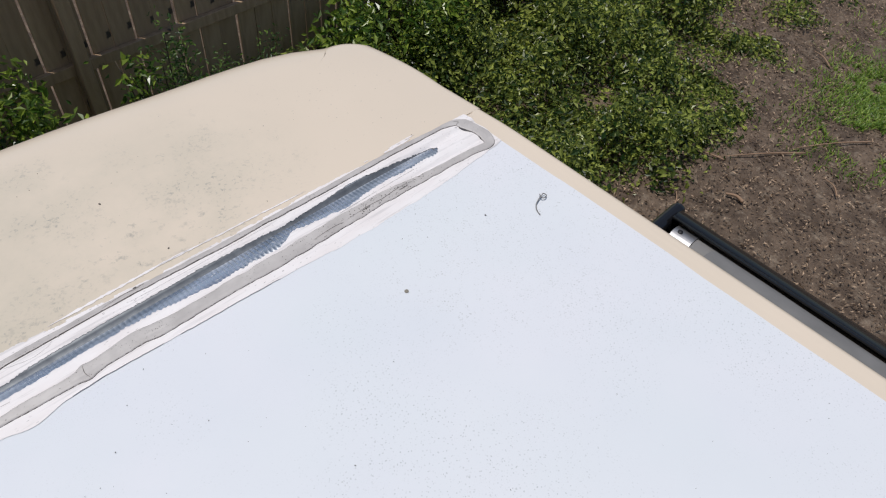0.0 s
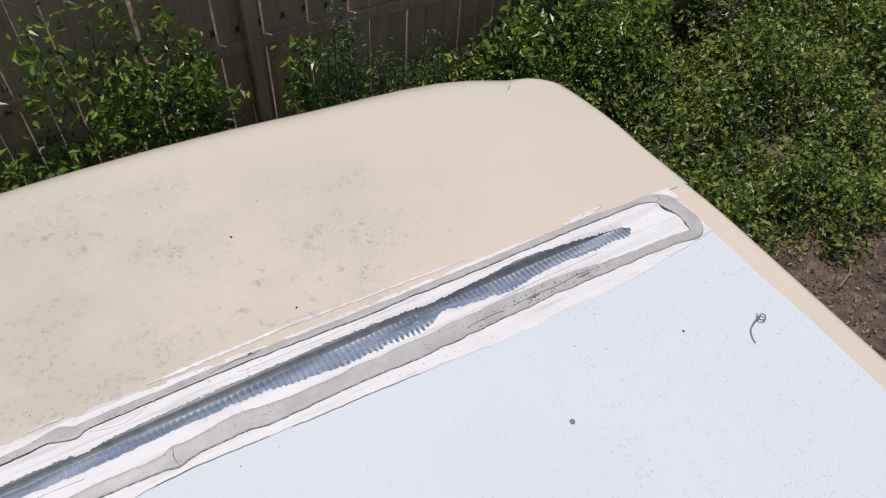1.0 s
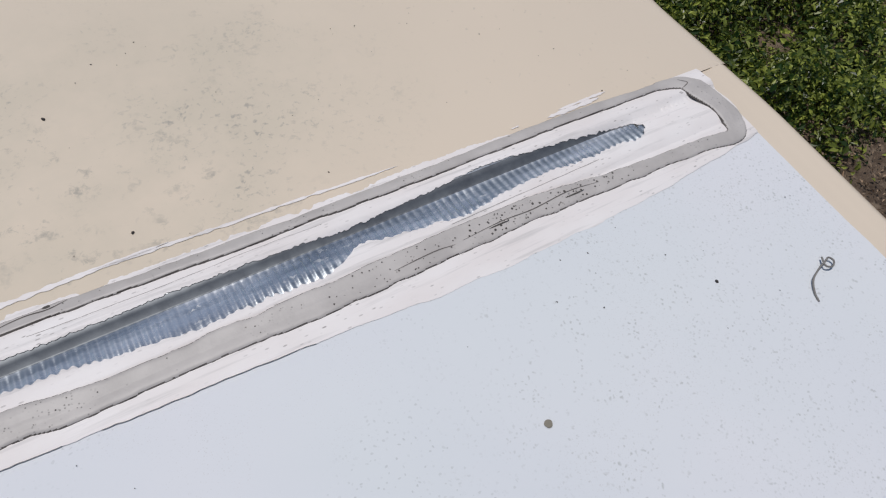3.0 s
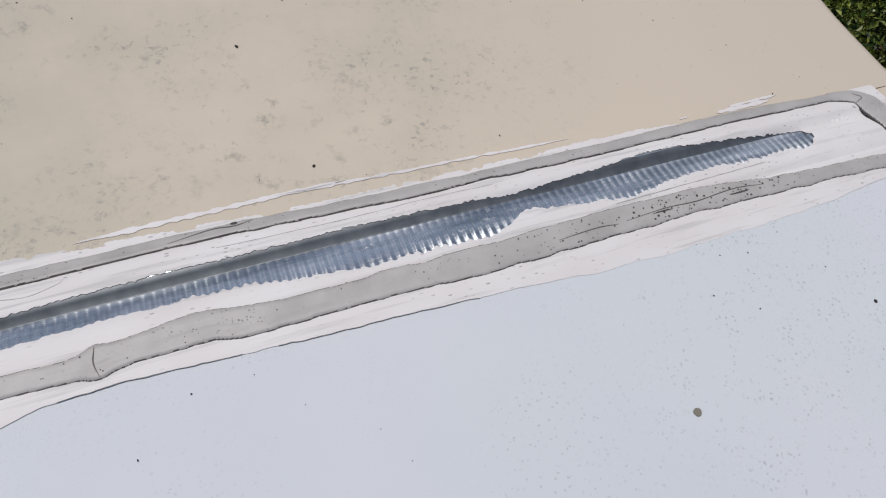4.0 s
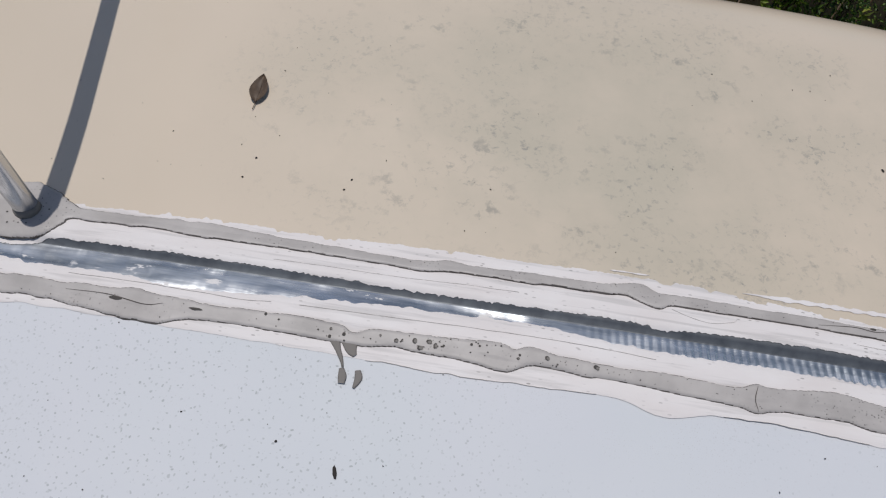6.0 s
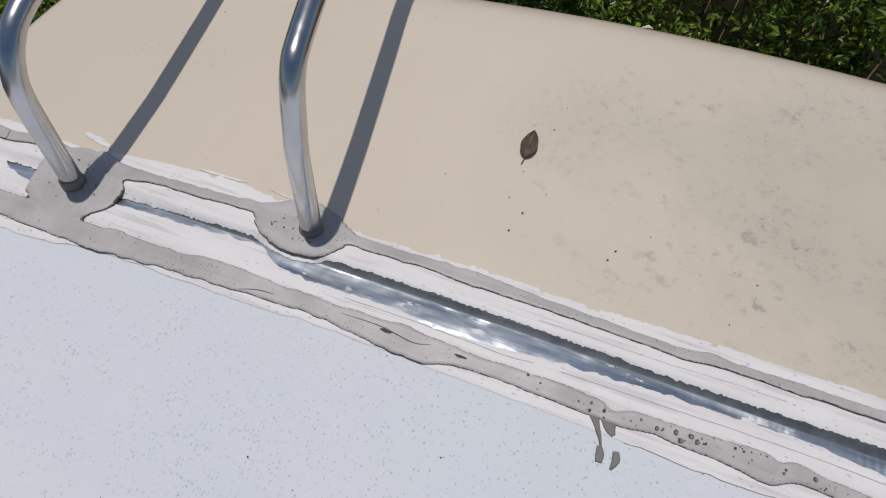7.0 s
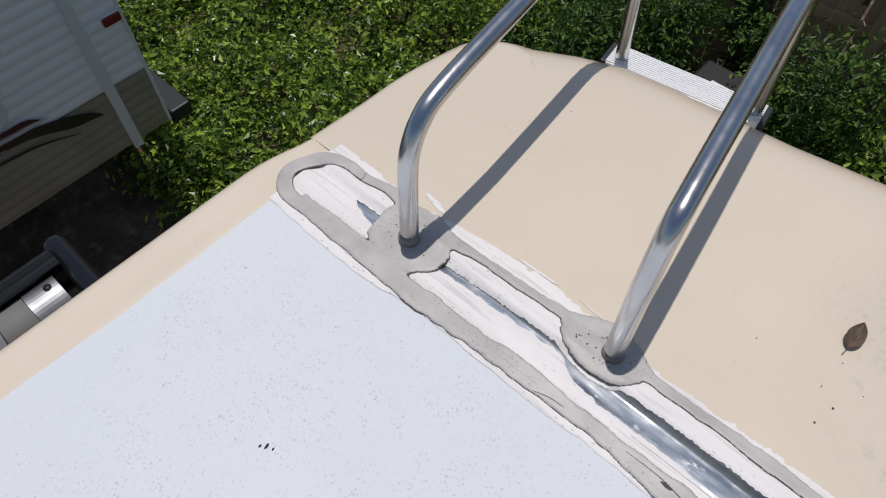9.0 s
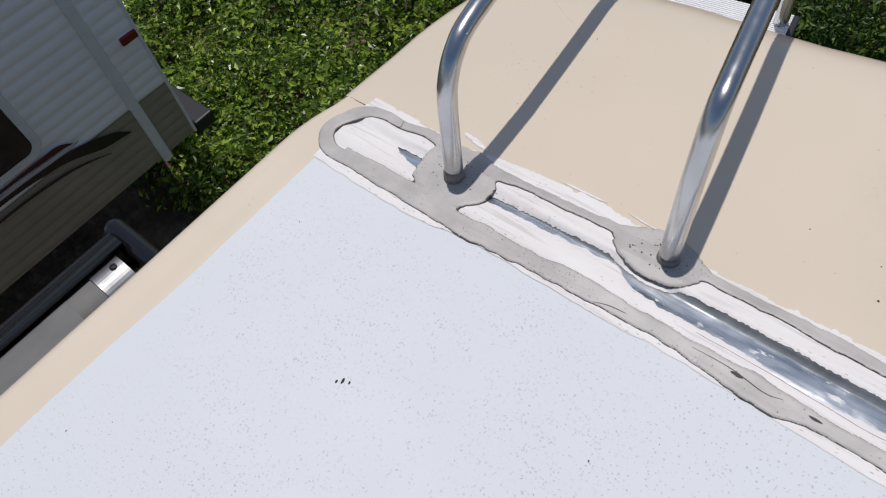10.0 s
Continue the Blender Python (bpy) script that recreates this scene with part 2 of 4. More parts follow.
def leaf_material(name, dark, light, rough=0.45):
    m, n, l, b = material(name, dark, rough)
    g = n.new("ShaderNodeNewGeometry")
    few = times(n, l, g.outputs["Random Per Island"], g.outputs["Random Per Island"])
    patch = ramp(n, l, noise_tex(n, l, coords(n, l), 1.8, 4, 0.6), 0.36, 0.64)
    shade = mix(n, l, few, dark, light)
    l.new(mix(n, l, times(n, l, patch, 0.6), shade, mix(n, l, few, tuple(c * 0.7 for c in dark), tuple(c * 0.75 for c in light))), b.inputs["Base Color"])
    b.inputs["Subsurface Weight"].default_value = 0.0
    tr = n.new("ShaderNodeBsdfTranslucent")
    l.new(mix(n, l, few, tuple(c * 1.3 for c in dark), tuple(c * 1.4 for c in light)), tr.inputs[0])
    ms = n.new("ShaderNodeMixShader")
    ms.inputs[0].default_value = 0.35
    l.new(b.outputs[0], ms.inputs[1])
    l.new(tr.outputs[0], ms.inputs[2])
    l.new(ms.outputs[0], n["Material Output"].inputs[0])
    return m


WEED = leaf_material("weed_leaves", (0.034, 0.085, 0.011), (0.48, 0.64, 0.10), 0.32)
IVY = leaf_material("ivy_leaves", (0.022, 0.056, 0.010), (0.50, 0.56, 0.12), 0.35)
PRIVET = leaf_material("privet_leaves", (0.045, 0.105, 0.013), (0.36, 0.46, 0.07), 0.32)
CEDAR = leaf_material("cedar_sprays", (0.030, 0.074, 0.016), (0.18, 0.29, 0.05))
GRASS = leaf_material("grass_blades", (0.12, 0.22, 0.03), (0.40, 0.52, 0.09))
LITTER = leaf_material("dead_leaf_litter", (0.09, 0.055, 0.032), (0.72, 0.54, 0.38), 0.8)
BARK = material("brown_bark", (0.09, 0.065, 0.045), 0.85)[0]
DRYLEAF, n, l, b = material("dry_brown_leaf", (0.085, 0.055, 0.035), 0.55)
l.new(mix(n, l, ramp(n, l, noise_tex(n, l, coords(n, l), 120, 4), 0.3, 0.7), (0.06, 0.038, 0.024), (0.12, 0.08, 0.05)), b.inputs["Base Color"])
SPECK = material("dark_dirt", (0.035, 0.03, 0.027), 0.9)[0]


# ---- mesh helpers ----
def mesh_of(name, verts, faces, mats, smooth=True, index=None):
    me = bpy.data.meshes.new(name)
    me.from_pydata([tuple(map(float, v)) for v in verts] if not isinstance(verts, np.ndarray) else verts.tolist(), [], faces if isinstance(faces, list) else faces.tolist())
    for m in mats:
        me.materials.append(m)
    if index is not None:
        me.polygons.foreach_set("material_index", index)
    me.polygons.foreach_set("use_smooth", [smooth] * len(me.polygons))
    me.update()
    return me


def part(name, data, mat=None, parent=None, label="", m=None):
    """Links a bmesh or mesh as one object under a thing or a part."""
    if isinstance(data, bmesh.types.BMesh):
        me = bpy.data.meshes.new(name)
        data.to_mesh(me)
        data.free()
        me.materials.append(mat)
        data = me
    ob = new(name, data)
    if parent is not None:
        ob.parent = parent
    if m is not None:
        ob.matrix_local = m
    if label:
        ob["label"] = label
    return ob


def thing(name, at, label, category, group="", kind=""):
    ob = new(name)
    ob.location = at
    return tagged(ob, label, category, group, kind)


def box(sx, sy, sz, c=(0, 0, 0), bevel=0.0, seg=2):
    bm = bmesh.new()
    bmesh.ops.create_cube(bm, size=1)
    bmesh.ops.scale(bm, vec=(sx, sy, sz), verts=bm.verts)
    bmesh.ops.translate(bm, vec=c, verts=bm.verts)
    if bevel:
        bmesh.ops.bevel(bm, geom=list(bm.edges), offset=bevel, segments=seg, affect="EDGES", profile=0.5)
    return bm


def smooth_path(pts, per=8):
    """Catmull-Rom through the knots."""
    p = np.array(pts, float)
    p = np.vstack([2 * p[0] - p[1], p, 2 * p[-1] - p[-2]])
    out = []
    for i in range(1, len(p) - 2):
        a, b_, c, d = p[i - 1], p[i], p[i + 1], p[i + 2]
        for u in np.linspace(0, 1, per, endpoint=False):
            out.append(0.5 * (2 * b_ + (c - a) * u + (2 * a - 5 * b_ + 4 * c - d) * u * u + (3 * b_ - a - 3 * c + d) * u ** 3))
    out.append(p[-2])
    return np.array(out)


def tube(path, radius, sides=16, cap=True):
    p = np.array(path, float)
    t = np.gradient(p, axis=0)
    t /= np.linalg.norm(t, axis=1)[:, None]
    up = np.array([1.0, 0, 0]) if abs(t[0][0]) < 0.9 else np.array([0, 1.0, 0])
    verts, faces = [], []
    r = np.broadcast_to(radius, (len(p),))
    for i in range(len(p)):
        a = np.cross(t[i], up)
        a /= np.linalg.norm(a)
        b_ = np.cross(t[i], a)
        for k in range(sides):
            w = 2 * math.pi * k / sides
            verts.append(p[i] + r[i] * (math.cos(w) * a + math.sin(w) * b_))
    for i in range(len(p) - 1):
        for k in range(sides):
            k2 = (k + 1) % sides
            faces.append((i * sides + k, i * sides + k2, (i + 1) * sides + k2, (i + 1) * sides + k))
    if cap:
        faces.append(tuple(range(sides - 1, -1, -1)))
        faces.append(tuple((len(p) - 1) * sides + k for k in range(sides)))
    return verts, faces


def fbm(x, y=0.0, scale=1.0, seed=0.0):
    return noise.fractal((x * scale + seed * 17.3, y * scale - seed * 5.1, seed), 1.0, 2.0, 4)


# ---- the trailer whose roof is walked on ----
ROOF, CROWN, SEAM = 3.2, 0.02, 0.112
HALF, REAR = 1.182, 0.731


def surf(x, y):
    """Height of the roof: a slight crown across, and the cap set a little lower behind the seam."""
    u = min(1.0, max(0.0, (y - 0.098) / 0.13))
    return ROOF - CROWN * x * x - 0.009 * u


def rear_line(x):
    g = min(1.0, max(0.0, (abs(x) - 0.6) / 0.38))
    full = (0.048 if x < 0 else 0.026) * g * g * (3 - 2 * g)
    return REAR - 0.097 * x * x + 0.03 * x - 0.022 * x ** 4 + full - 0.95 * max(0.0, abs(x) - 0.92) ** 2


trailer = thing("travel_trailer", (0, 0, 0), "cream and white travel trailer with grey sealant along its roof seam", "trailer")

# membrane: a sheet across the crown, between the two edge trims
xs_, ys_ = np.linspace(-1.128, 1.124, 33), np.concatenate([np.linspace(-6.5, -1.2, 12), np.linspace(-1.1, 0.029, 25)])
v = [(x, y, surf(x, y) + 0.0012 * fbm(x, y, 2.0, 3)) for y in ys_ for x in xs_]
nx = len(xs_)
fc = [(j * nx + i, j * nx + i + 1, (j + 1) * nx + i + 1, (j + 1) * nx + i) for j in range(len(ys_) - 1) for i in range(nx - 1)]
part("roof_membrane", mesh_of("roof_membrane", v, fc, [MEMBRANE]), None, trailer, "white rubber roof membrane with mildew specks")


# rear cap: rings inset from a rounded plan outline, rolled over at the edge
def cap_ring(inset, samples=30):
    """Plan outline of the cap, inset: right side, corner, bowed rear, corner, left side."""
    rc, hx, y0 = max(0.16 - inset, 0.004), HALF + 0.004 - inset, SEAM - 0.010

    def corner(sign):
        slope = (rear_line(sign * (hx - 0.06)) - rear_line(sign * hx)) / 0.06
        turn = math.pi / 2 - math.atan(slope)
        xc = hx - rc
        yc = rear_line(sign * (xc + rc * math.cos(turn))) - inset - rc * math.sin(turn)
        side = [(sign * hx, y0 + (max(yc, y0) - y0) * u) for u in np.linspace(0, 1, 12)]
        arc = [(sign * (xc + rc * math.cos(w)), max(yc + rc * math.sin(w), y0)) for w in np.linspace(0, turn, 10)[1:]]
        return side + arc

    right, left = corner(1), corner(-1)
    xe = right[-1][0]
    dr, dl = right[-1][1] - rear_line(xe) + inset, left[-1][1] - rear_line(-xe) + inset
    rear = [(x, max(rear_line(x) - inset + (dr if x > 0 else dl) * (abs(x) / xe) ** 4, y0)) for x in np.linspace(xe, -xe, samples)[1:-1]]
    return right + rear + left[::-1]


def cap_radius(i, total):
    """Roll radius: small along the sides, larger along the rear."""
    u = min(i, total - 1 - i)
    k = min(1.0, max(0.0, (u - 5) / 17.0))
    return 0.028 + 0.15 * k * k * (3 - 2 * k)


rings = []
flat_steps = [0.56, 0.535, 0.51, 0.48, 0.42, 0.34, 0.27, 0.22]
base_ring = cap_ring(0.0)
total = len(base_ring)
inner = cap_ring(0.58)
rings.append([(x, SEAM - 0.014, surf(x, 0)) for x, y in inner])
for d in flat_steps:
    rings.append([(x, y, surf(x, y)) for x, y in cap_ring(d)])
for ph in np.linspace(0, math.pi / 2, 10):
    ring = []
    for i in range(total):
        r = cap_radius(i, total)
        d = r * (1 - math.sin(ph))
        x, y = cap_ring(d)[i]
        ring.append((x, y, surf(x, y) - r * (1 - math.cos(ph))))
    rings.append(ring)
for drop in (0.25, 0.8, 1.6, 2.5):
    rings.append([(x, y, ROOF - drop) for x, y in base_ring])
v = [p for r in rings for p in r]
fc = [(k * total + i, k * total + i + 1, (k + 1) * total + i + 1, (k + 1) * total + i) for k in range(len(rings) - 1) for i in range(total - 1)]
part("rear_cap", mesh_of("rear_cap", v, fc, [CREAM]), None, trailer, "cream fibreglass rear cap with grey dirt flecks")

# edge trims and side walls, one each side
for side, w_ in ((1, 1.184), (-1, 1.200)):
    prof = [(1.118, -0.0008), (1.127, 0.0004), (1.134, 0.0006), (w_ - 0.040, 0.0012), (w_ - 0.034, 0.0026), (w_ - 0.026, 0.002)]
    prof += [(w_ - 0.026 + 0.026 * math.sin(w), -0.023 + 0.026 * math.cos(w)) for w in np.linspace(0.1, math.pi / 2, 8)]
    prof += [(w_, -0.09), (w_ - 0.006, -0.095)]
    yl = np.linspace(-6.5, SEAM - 0.012, 40)

    def eased(px, pz, y):
        """The trim narrows and sinks a little where it meets the cap."""
        u = min(1.0, max(0.0, (y + 0.02) / 0.11)) ** 2
        return side * (1.118 + (px - 1.118) * (1 - u * (w_ - 1.180) / (w_ - 1.118))), pz - 0.0022 * u

    v = []
    for y in np.concatenate([yl[:-1], np.linspace(yl[-2], yl[-1], 9)[1:]]):
        for px, pz in prof:
            x, dz = eased(px, pz, y)
            v.append((x, y, surf(px, -1) + dz))
    yl = np.concatenate([yl[:-1], np.linspace(yl[-2], yl[-1], 9)[1:]])
    k = len(prof)
    fc = [(j * k + i, j * k + i + 1, (j + 1) * k + i + 1, (j + 1) * k + i) for j in range(len(yl) - 1) for i in range(k - 1)]
    # closed end beside the cap
    tail_ = len(v)
    v += [(x, y + 0.009, z - 0.0025) for x, y, z in v[-k:]]
    fc += [(tail_ - k + i, tail_ - k + i + 1, tail_ + i + 1, tail_ + i) for i in range(k - 1)]
    part("edge_trim", mesh_of("edge_trim", v, fc, [CREAM]), None, trailer, "cream edge trim")
    part("side_wall", box(0.03, 6.58, 2.42, (side * (w_ - 0.026), -3.21, 1.86)), CREAM, trailer)
part("front_wall", box(2.36, 0.04, 2.45, (0, -6.48, 1.86)), CREAM, trailer)
part("underfloor", box(2.36, 7.0, 0.06, (0, -3.0, 0.66)), RUBBER, trailer)


# backing under the seam, between membrane and cap
xb = np.linspace(-1.16, 1.16, 25)
v = [(x, y, surf(x, y) - 0.006) for y in (0.0, 0.04, 0.08, 0.125) for x in xb]
fc = [(j * 25 + i, j * 25 + i + 1, (j + 1) * 25 + i + 1, (j + 1) * 25 + i) for j in range(3) for i in range(24)]
part("seam_backing", mesh_of("seam_backing", v, fc, [RESIDUE]), None, trailer)


# ---- sealant and scraped seam ----
def ribbon(path, half, lift, thick, edge=0.0022, dip=True):
    """The same film along any path on the roof, with a half width at each knot."""
    q = smooth_path([(x, y, h) for (x, y), h in zip(path, half)], 10)
    d = np.gradient(q[:, :2], axis=0)
    d /= np.linalg.norm(d, axis=1)[:, None]
    v, fc, idx = [], [], []
    for i, (x, y, h) in enumerate(q):
        nx_, ny_ = -d[i][1], d[i][0]
        h *= 1 + 0.10 * fbm(x, y, 40, 4)
        fade = min(1.0, (i + 0.3) / 7.0, (len(q) - 0.7 - i) / 7.0) if dip else 1.0
        for s, z in ((-1, 0), (-1 + 0.4 * edge / h, 0.5), (-1 + 0.9 * edge / h, 0.86), (-1 + 1.6 * edge / h, 1), (0, 1.05), (1 - 1.6 * edge / h, 1), (1 - 0.9 * edge / h, 0.86), (1 - 0.4 * edge / h, 0.5), (1, 0)):
            px, py = x + nx_ * h * s, y + ny_ * h * s
            v.append((px, py, surf(px, py) + (lift + thick * z) * fade))
    for i in range(len(q) - 1):
        for k in range(8):
            fc.append((i * 9 + k, (i + 1) * 9 + k, (i + 1) * 9 + k + 1, i * 9 + k + 1))
            idx.append(1 if k in (0, 7) else 0)
    return v, fc, idx


def knots(table, xs):
    """Smooth curve through (x, value) knots."""
    t = smooth_path(table, 12)
    return np.interp(xs, t[:, 0], t[:, 1])


def wobble(xs, scale, amp, seed):
    return np.array([amp * fbm(x, 0.0, scale, seed) for x in xs])


# lower bead: middle and half width along the seam
LOW_MID = [(-1.10, 0.010), (-0.93, 0.007), (-0.80, 0.008), (-0.67, 0.014), (-0.57, 0.016), (-0.46, 0.012), (-0.39, 0.016), (-0.265, 0.016), (-0.239, 0.012), (-0.221, 0.0155), (-0.195, 0.018), (-0.172, 0.017), (-0.125, 0.018), (-0.083, 0.017), (-0.068, 0.0155), (-0.051, 0.0215), (-0.024, 0.019), (0.01, 0.017), (0.03, 0.018), (0.116, 0.016), (0.18, 0.0145), (0.26, 0.020), (0.32, 0.014), (0.43, 0.013), (0.53, 0.011), (0.64, 0.012), (0.78, 0.013), (0.91, 0.006), (1.02, 0.003), (1.08, -0.003)]
LOW_HALF = [(-1.10, 0.013), (-0.93, 0.016), (-0.80, 0.0135), (-0.67, 0.013), (-0.57, 0.011), (-0.46, 0.018), (-0.39, 0.0105), (-0.265, 0.010), (-0.239, 0.007), (-0.221, 0.0095), (-0.195, 0.0088), (-0.172, 0.011), (-0.125, 0.012), (-0.083, 0.015), (-0.068, 0.0115), (-0.051, 0.0105), (-0.024, 0.008), (0.01, 0.009), (0.03, 0.008), (0.116, 0.010), (0.165, 0.011), (0.185, 0.0155), (0.21, 0.0125), (0.29, 0.0155), (0.36, 0.013), (0.53, 0.015), (0.64, 0.0155), (0.78, 0.014), (0.91, 0.0105), (1.08, 0.009)]
UP_MID = [(-0.88, 0.100), (-0.78, 0.106), (-0.68, 0.110), (-0.55, 0.110), (-0.44, 0.113), (-0.285, 0.110), (-0.183, 0.1085), (-0.15, 0.113), (-0.108, 0.1125), (-0.04, 0.1145), (0.024, 0.1155), (0.048, 0.119), (0.066, 0.1165), (0.085, 0.110), (0.099, 0.1135), (0.13, 0.114), (0.30, 0.1125), (0.48, 0.1055), (0.69, 0.103), (0.84, 0.104), (0.96, 0.1035), (1.09, 0.098)]
UP_HALF = [(-0.88, 0.010), (-0.78, 0.0085), (-0.68, 0.0085), (-0.55, 0.0085), (-0.44, 0.0095), (-0.285, 0.008), (-0.183, 0.0075), (-0.15, 0.008), (-0.108, 0.0065), (-0.057, 0.008), (-0.04, 0.0065), (0.024, 0.0065), (0.048, 0.0075), (0.066, 0.0125), (0.085, 0.012), (0.099, 0.0085), (0.13, 0.0080), (0.30, 0.0075), (0.48, 0.0078), (0.69, 0.008), (0.84, 0.0088), (0.96, 0.0078), (1.09, 0.006)]


def edge_base(y):
    """What the sealant rests on: membrane, scraped trim or cap."""
    return np.interp(y, [0.012, 0.026, 0.044, 0.070, 0.085, 0.093, 0.104, 0.113], [0.0012, 0.0036, 0.0044, 0.0040, 0.0060, 0.0044, 0.0036, 0.0012])


def to_path(px, py, path, half):
    """Distance from each point to the edge of a bead that follows a path."""
    q = smooth_path([(x, y, h) for (x, y), h in zip(path, half)], 8)
    best = np.full(px.shape, 1.0)
    for (ax, ay, ah), (bx, by, bh) in zip(q[:-1], q[1:]):
        dx, dy = bx - ax, by - ay
        u = np.clip(((px - ax) * dx + (py - ay) * dy) / (dx * dx + dy * dy + 1e-12), 0, 1)
        best = np.minimum(best, np.hypot(px - ax - u * dx, py - ay - u * dy) - (ah + (bh - ah) * u))
    return best


def to_bead(px, py, x0, x1, mid, half, seed):
    """Distance to the edge of a long bead, each edge wavering on its own."""
    xs = np.linspace(x0, x1, 900)
    old = 1 + 0.9 * np.clip((-0.36 - xs) * 10, 0, 1)
    low = knots(mid, xs) - knots(half, xs) * (1 + wobble(xs, 22, 0.13, seed)) + old * (wobble(xs, 13, 0.0015, seed + 4) + wobble(xs, 45, 0.0008, seed + 1))
    top = knots(mid, xs) + knots(half, xs) * (1 + wobble(xs, 20, 0.13, seed + 2)) + old * (wobble(xs, 12, 0.0015, seed + 5) + wobble(xs, 48, 0.0008, seed + 3))
    a, c = np.interp(px, xs, low), np.interp(px, xs, top)
    d = np.maximum(a - py, py - c)
    out = np.maximum(np.maximum(x0 - px, px - x1), 0)
    return np.where(out > 0, np.hypot(out, np.maximum(d, 0)), d)


def to_pad(px, py, cx, cy, rx, ry, seed):
    w = np.linspace(-math.pi, math.pi, 181)
    q = np.array([1 + 0.13 * fbm(math.cos(a) * 1.2, math.sin(a) * 1.2, 1.0, seed) + 0.03 * fbm(math.cos(a) * 5, math.sin(a) * 5, 1.0, seed + 1) for a in w])
    ang = np.arctan2((py - cy) / ry, (px - cx) / rx)
    r = np.hypot((px - cx) / rx, (py - cy) / ry)
    return (r - np.interp(ang, w, q)) * min(rx, ry)


def join(a, c, k):
    """Smooth union of two distances."""
    h = np.clip(0.5 + 0.5 * (c - a) / k, 0, 1)
    return c + (a - c) * h - k * h * (1 - h)


sx_, sy_ = np.arange(-1.165, 1.145, 0.0011), np.arange(-0.034, 0.160, 0.0009)
PX, PY = np.meshgrid(sx_, sy_)
d_ = to_bead(PX, PY, -1.09, 1.075, LOW_MID, LOW_HALF, 1)
d_ = np.minimum(d_, to_bead(PX, PY, -0.885, 1.060, UP_MID, UP_HALF, 6))
d_ = join(d_, to_path(PX, PY, [(1.040, 0.001), (1.086, -0.003), (1.101, 0.018), (1.100, 0.046), (1.093, 0.072), (1.078, 0.092), (1.050, 0.101)], [0.008, 0.011, 0.016, 0.0155, 0.0175, 0.013, 0.007]), 0.006)
d_ = join(d_, to_path(PX, PY, [(-1.06, 0.007), (-1.110, 0.006), (-1.136, 0.024), (-1.138, 0.050), (-1.116, 0.085), (-1.085, 0.099), (-1.045, 0.098), (-1.005, 0.106), (-0.96, 0.098)], [0.011, 0.012, 0.0125, 0.0125, 0.0130, 0.0105, 0.009, 0.010, 0.010]), 0.004)
d_ = join(d_, to_pad(PX, PY, -0.922, 0.066, 0.062, 0.053, 11), 0.006)
d_ = join(d_, to_pad(PX, PY, -0.634, 0.105, 0.062, 0.038, 12), 0.007)
gy_, gx_ = np.gradient(d_, 0.0009, 0.0011)
g2 = np.maximum(gx_ ** 2 + gy_ ** 2, 0.25)
cell = (d_[:-1, :-1] < 0) | (d_[1:, :-1] < 0) | (d_[:-1, 1:] < 0) | (d_[1:, 1:] < 0)
outside = np.maximum(d_, 0)
QX, QY = PX - outside * gx_ / g2, PY - outside * gy_ / g2
deep = np.maximum(-d_, 0)
rise = 0.0030 * (1 - np.exp(-deep / 0.0016)) + 0.0030 * np.clip((deep - 0.012) / 0.03, 0, 1)
QZ = ROOF - CROWN * QX ** 2 - 0.009 * np.clip((QY - 0.098) / 0.13, 0, 1) + edge_base(QY) + rise - 0.0010 * (deep == 0)
ids = np.full(d_.shape, -1)
used = np.zeros(d_.shape, bool)
for a_, c_ in ((0, 0), (0, 1), (1, 0), (1, 1)):
    used[a_:used.shape[0] - 1 + a_, c_:used.shape[1] - 1 + c_] |= cell
ids[used] = np.arange(used.sum())
jj, ii = np.nonzero(cell)
fc = np.stack([ids[jj, ii], ids[jj, ii + 1], ids[jj + 1, ii + 1], ids[jj + 1, ii]], 1)
inner_ = (deep[jj, ii] + deep[jj, ii + 1] + deep[jj + 1, ii + 1] + deep[jj + 1, ii]) / 4
grimy = np.interp(sx_, np.linspace(-1.2, 1.2, 400), 0.00105 + wobble(np.linspace(-1.2, 1.2, 400), 12, 0.0004, 77))
bead = part("sealant_bead", mesh_of("sealant_bead", np.stack([QX[used], QY[used], QZ[used]], 1), fc, [SEALANT, GRIME], True, (inner_ < grimy[ii]).astype(int).tolist()), None, trailer, "grey sealant beads with wavy edges and round patches at the ladder feet")


def seal_z(x, y):
    """Top of the sealant at a point."""
    return QZ[min(max(int(round((y + 0.034) / 0.0009)), 0), QZ.shape[0] - 1), min(max(int(round((x + 1.165) / 0.0011)), 0), QZ.shape[1] - 1)]


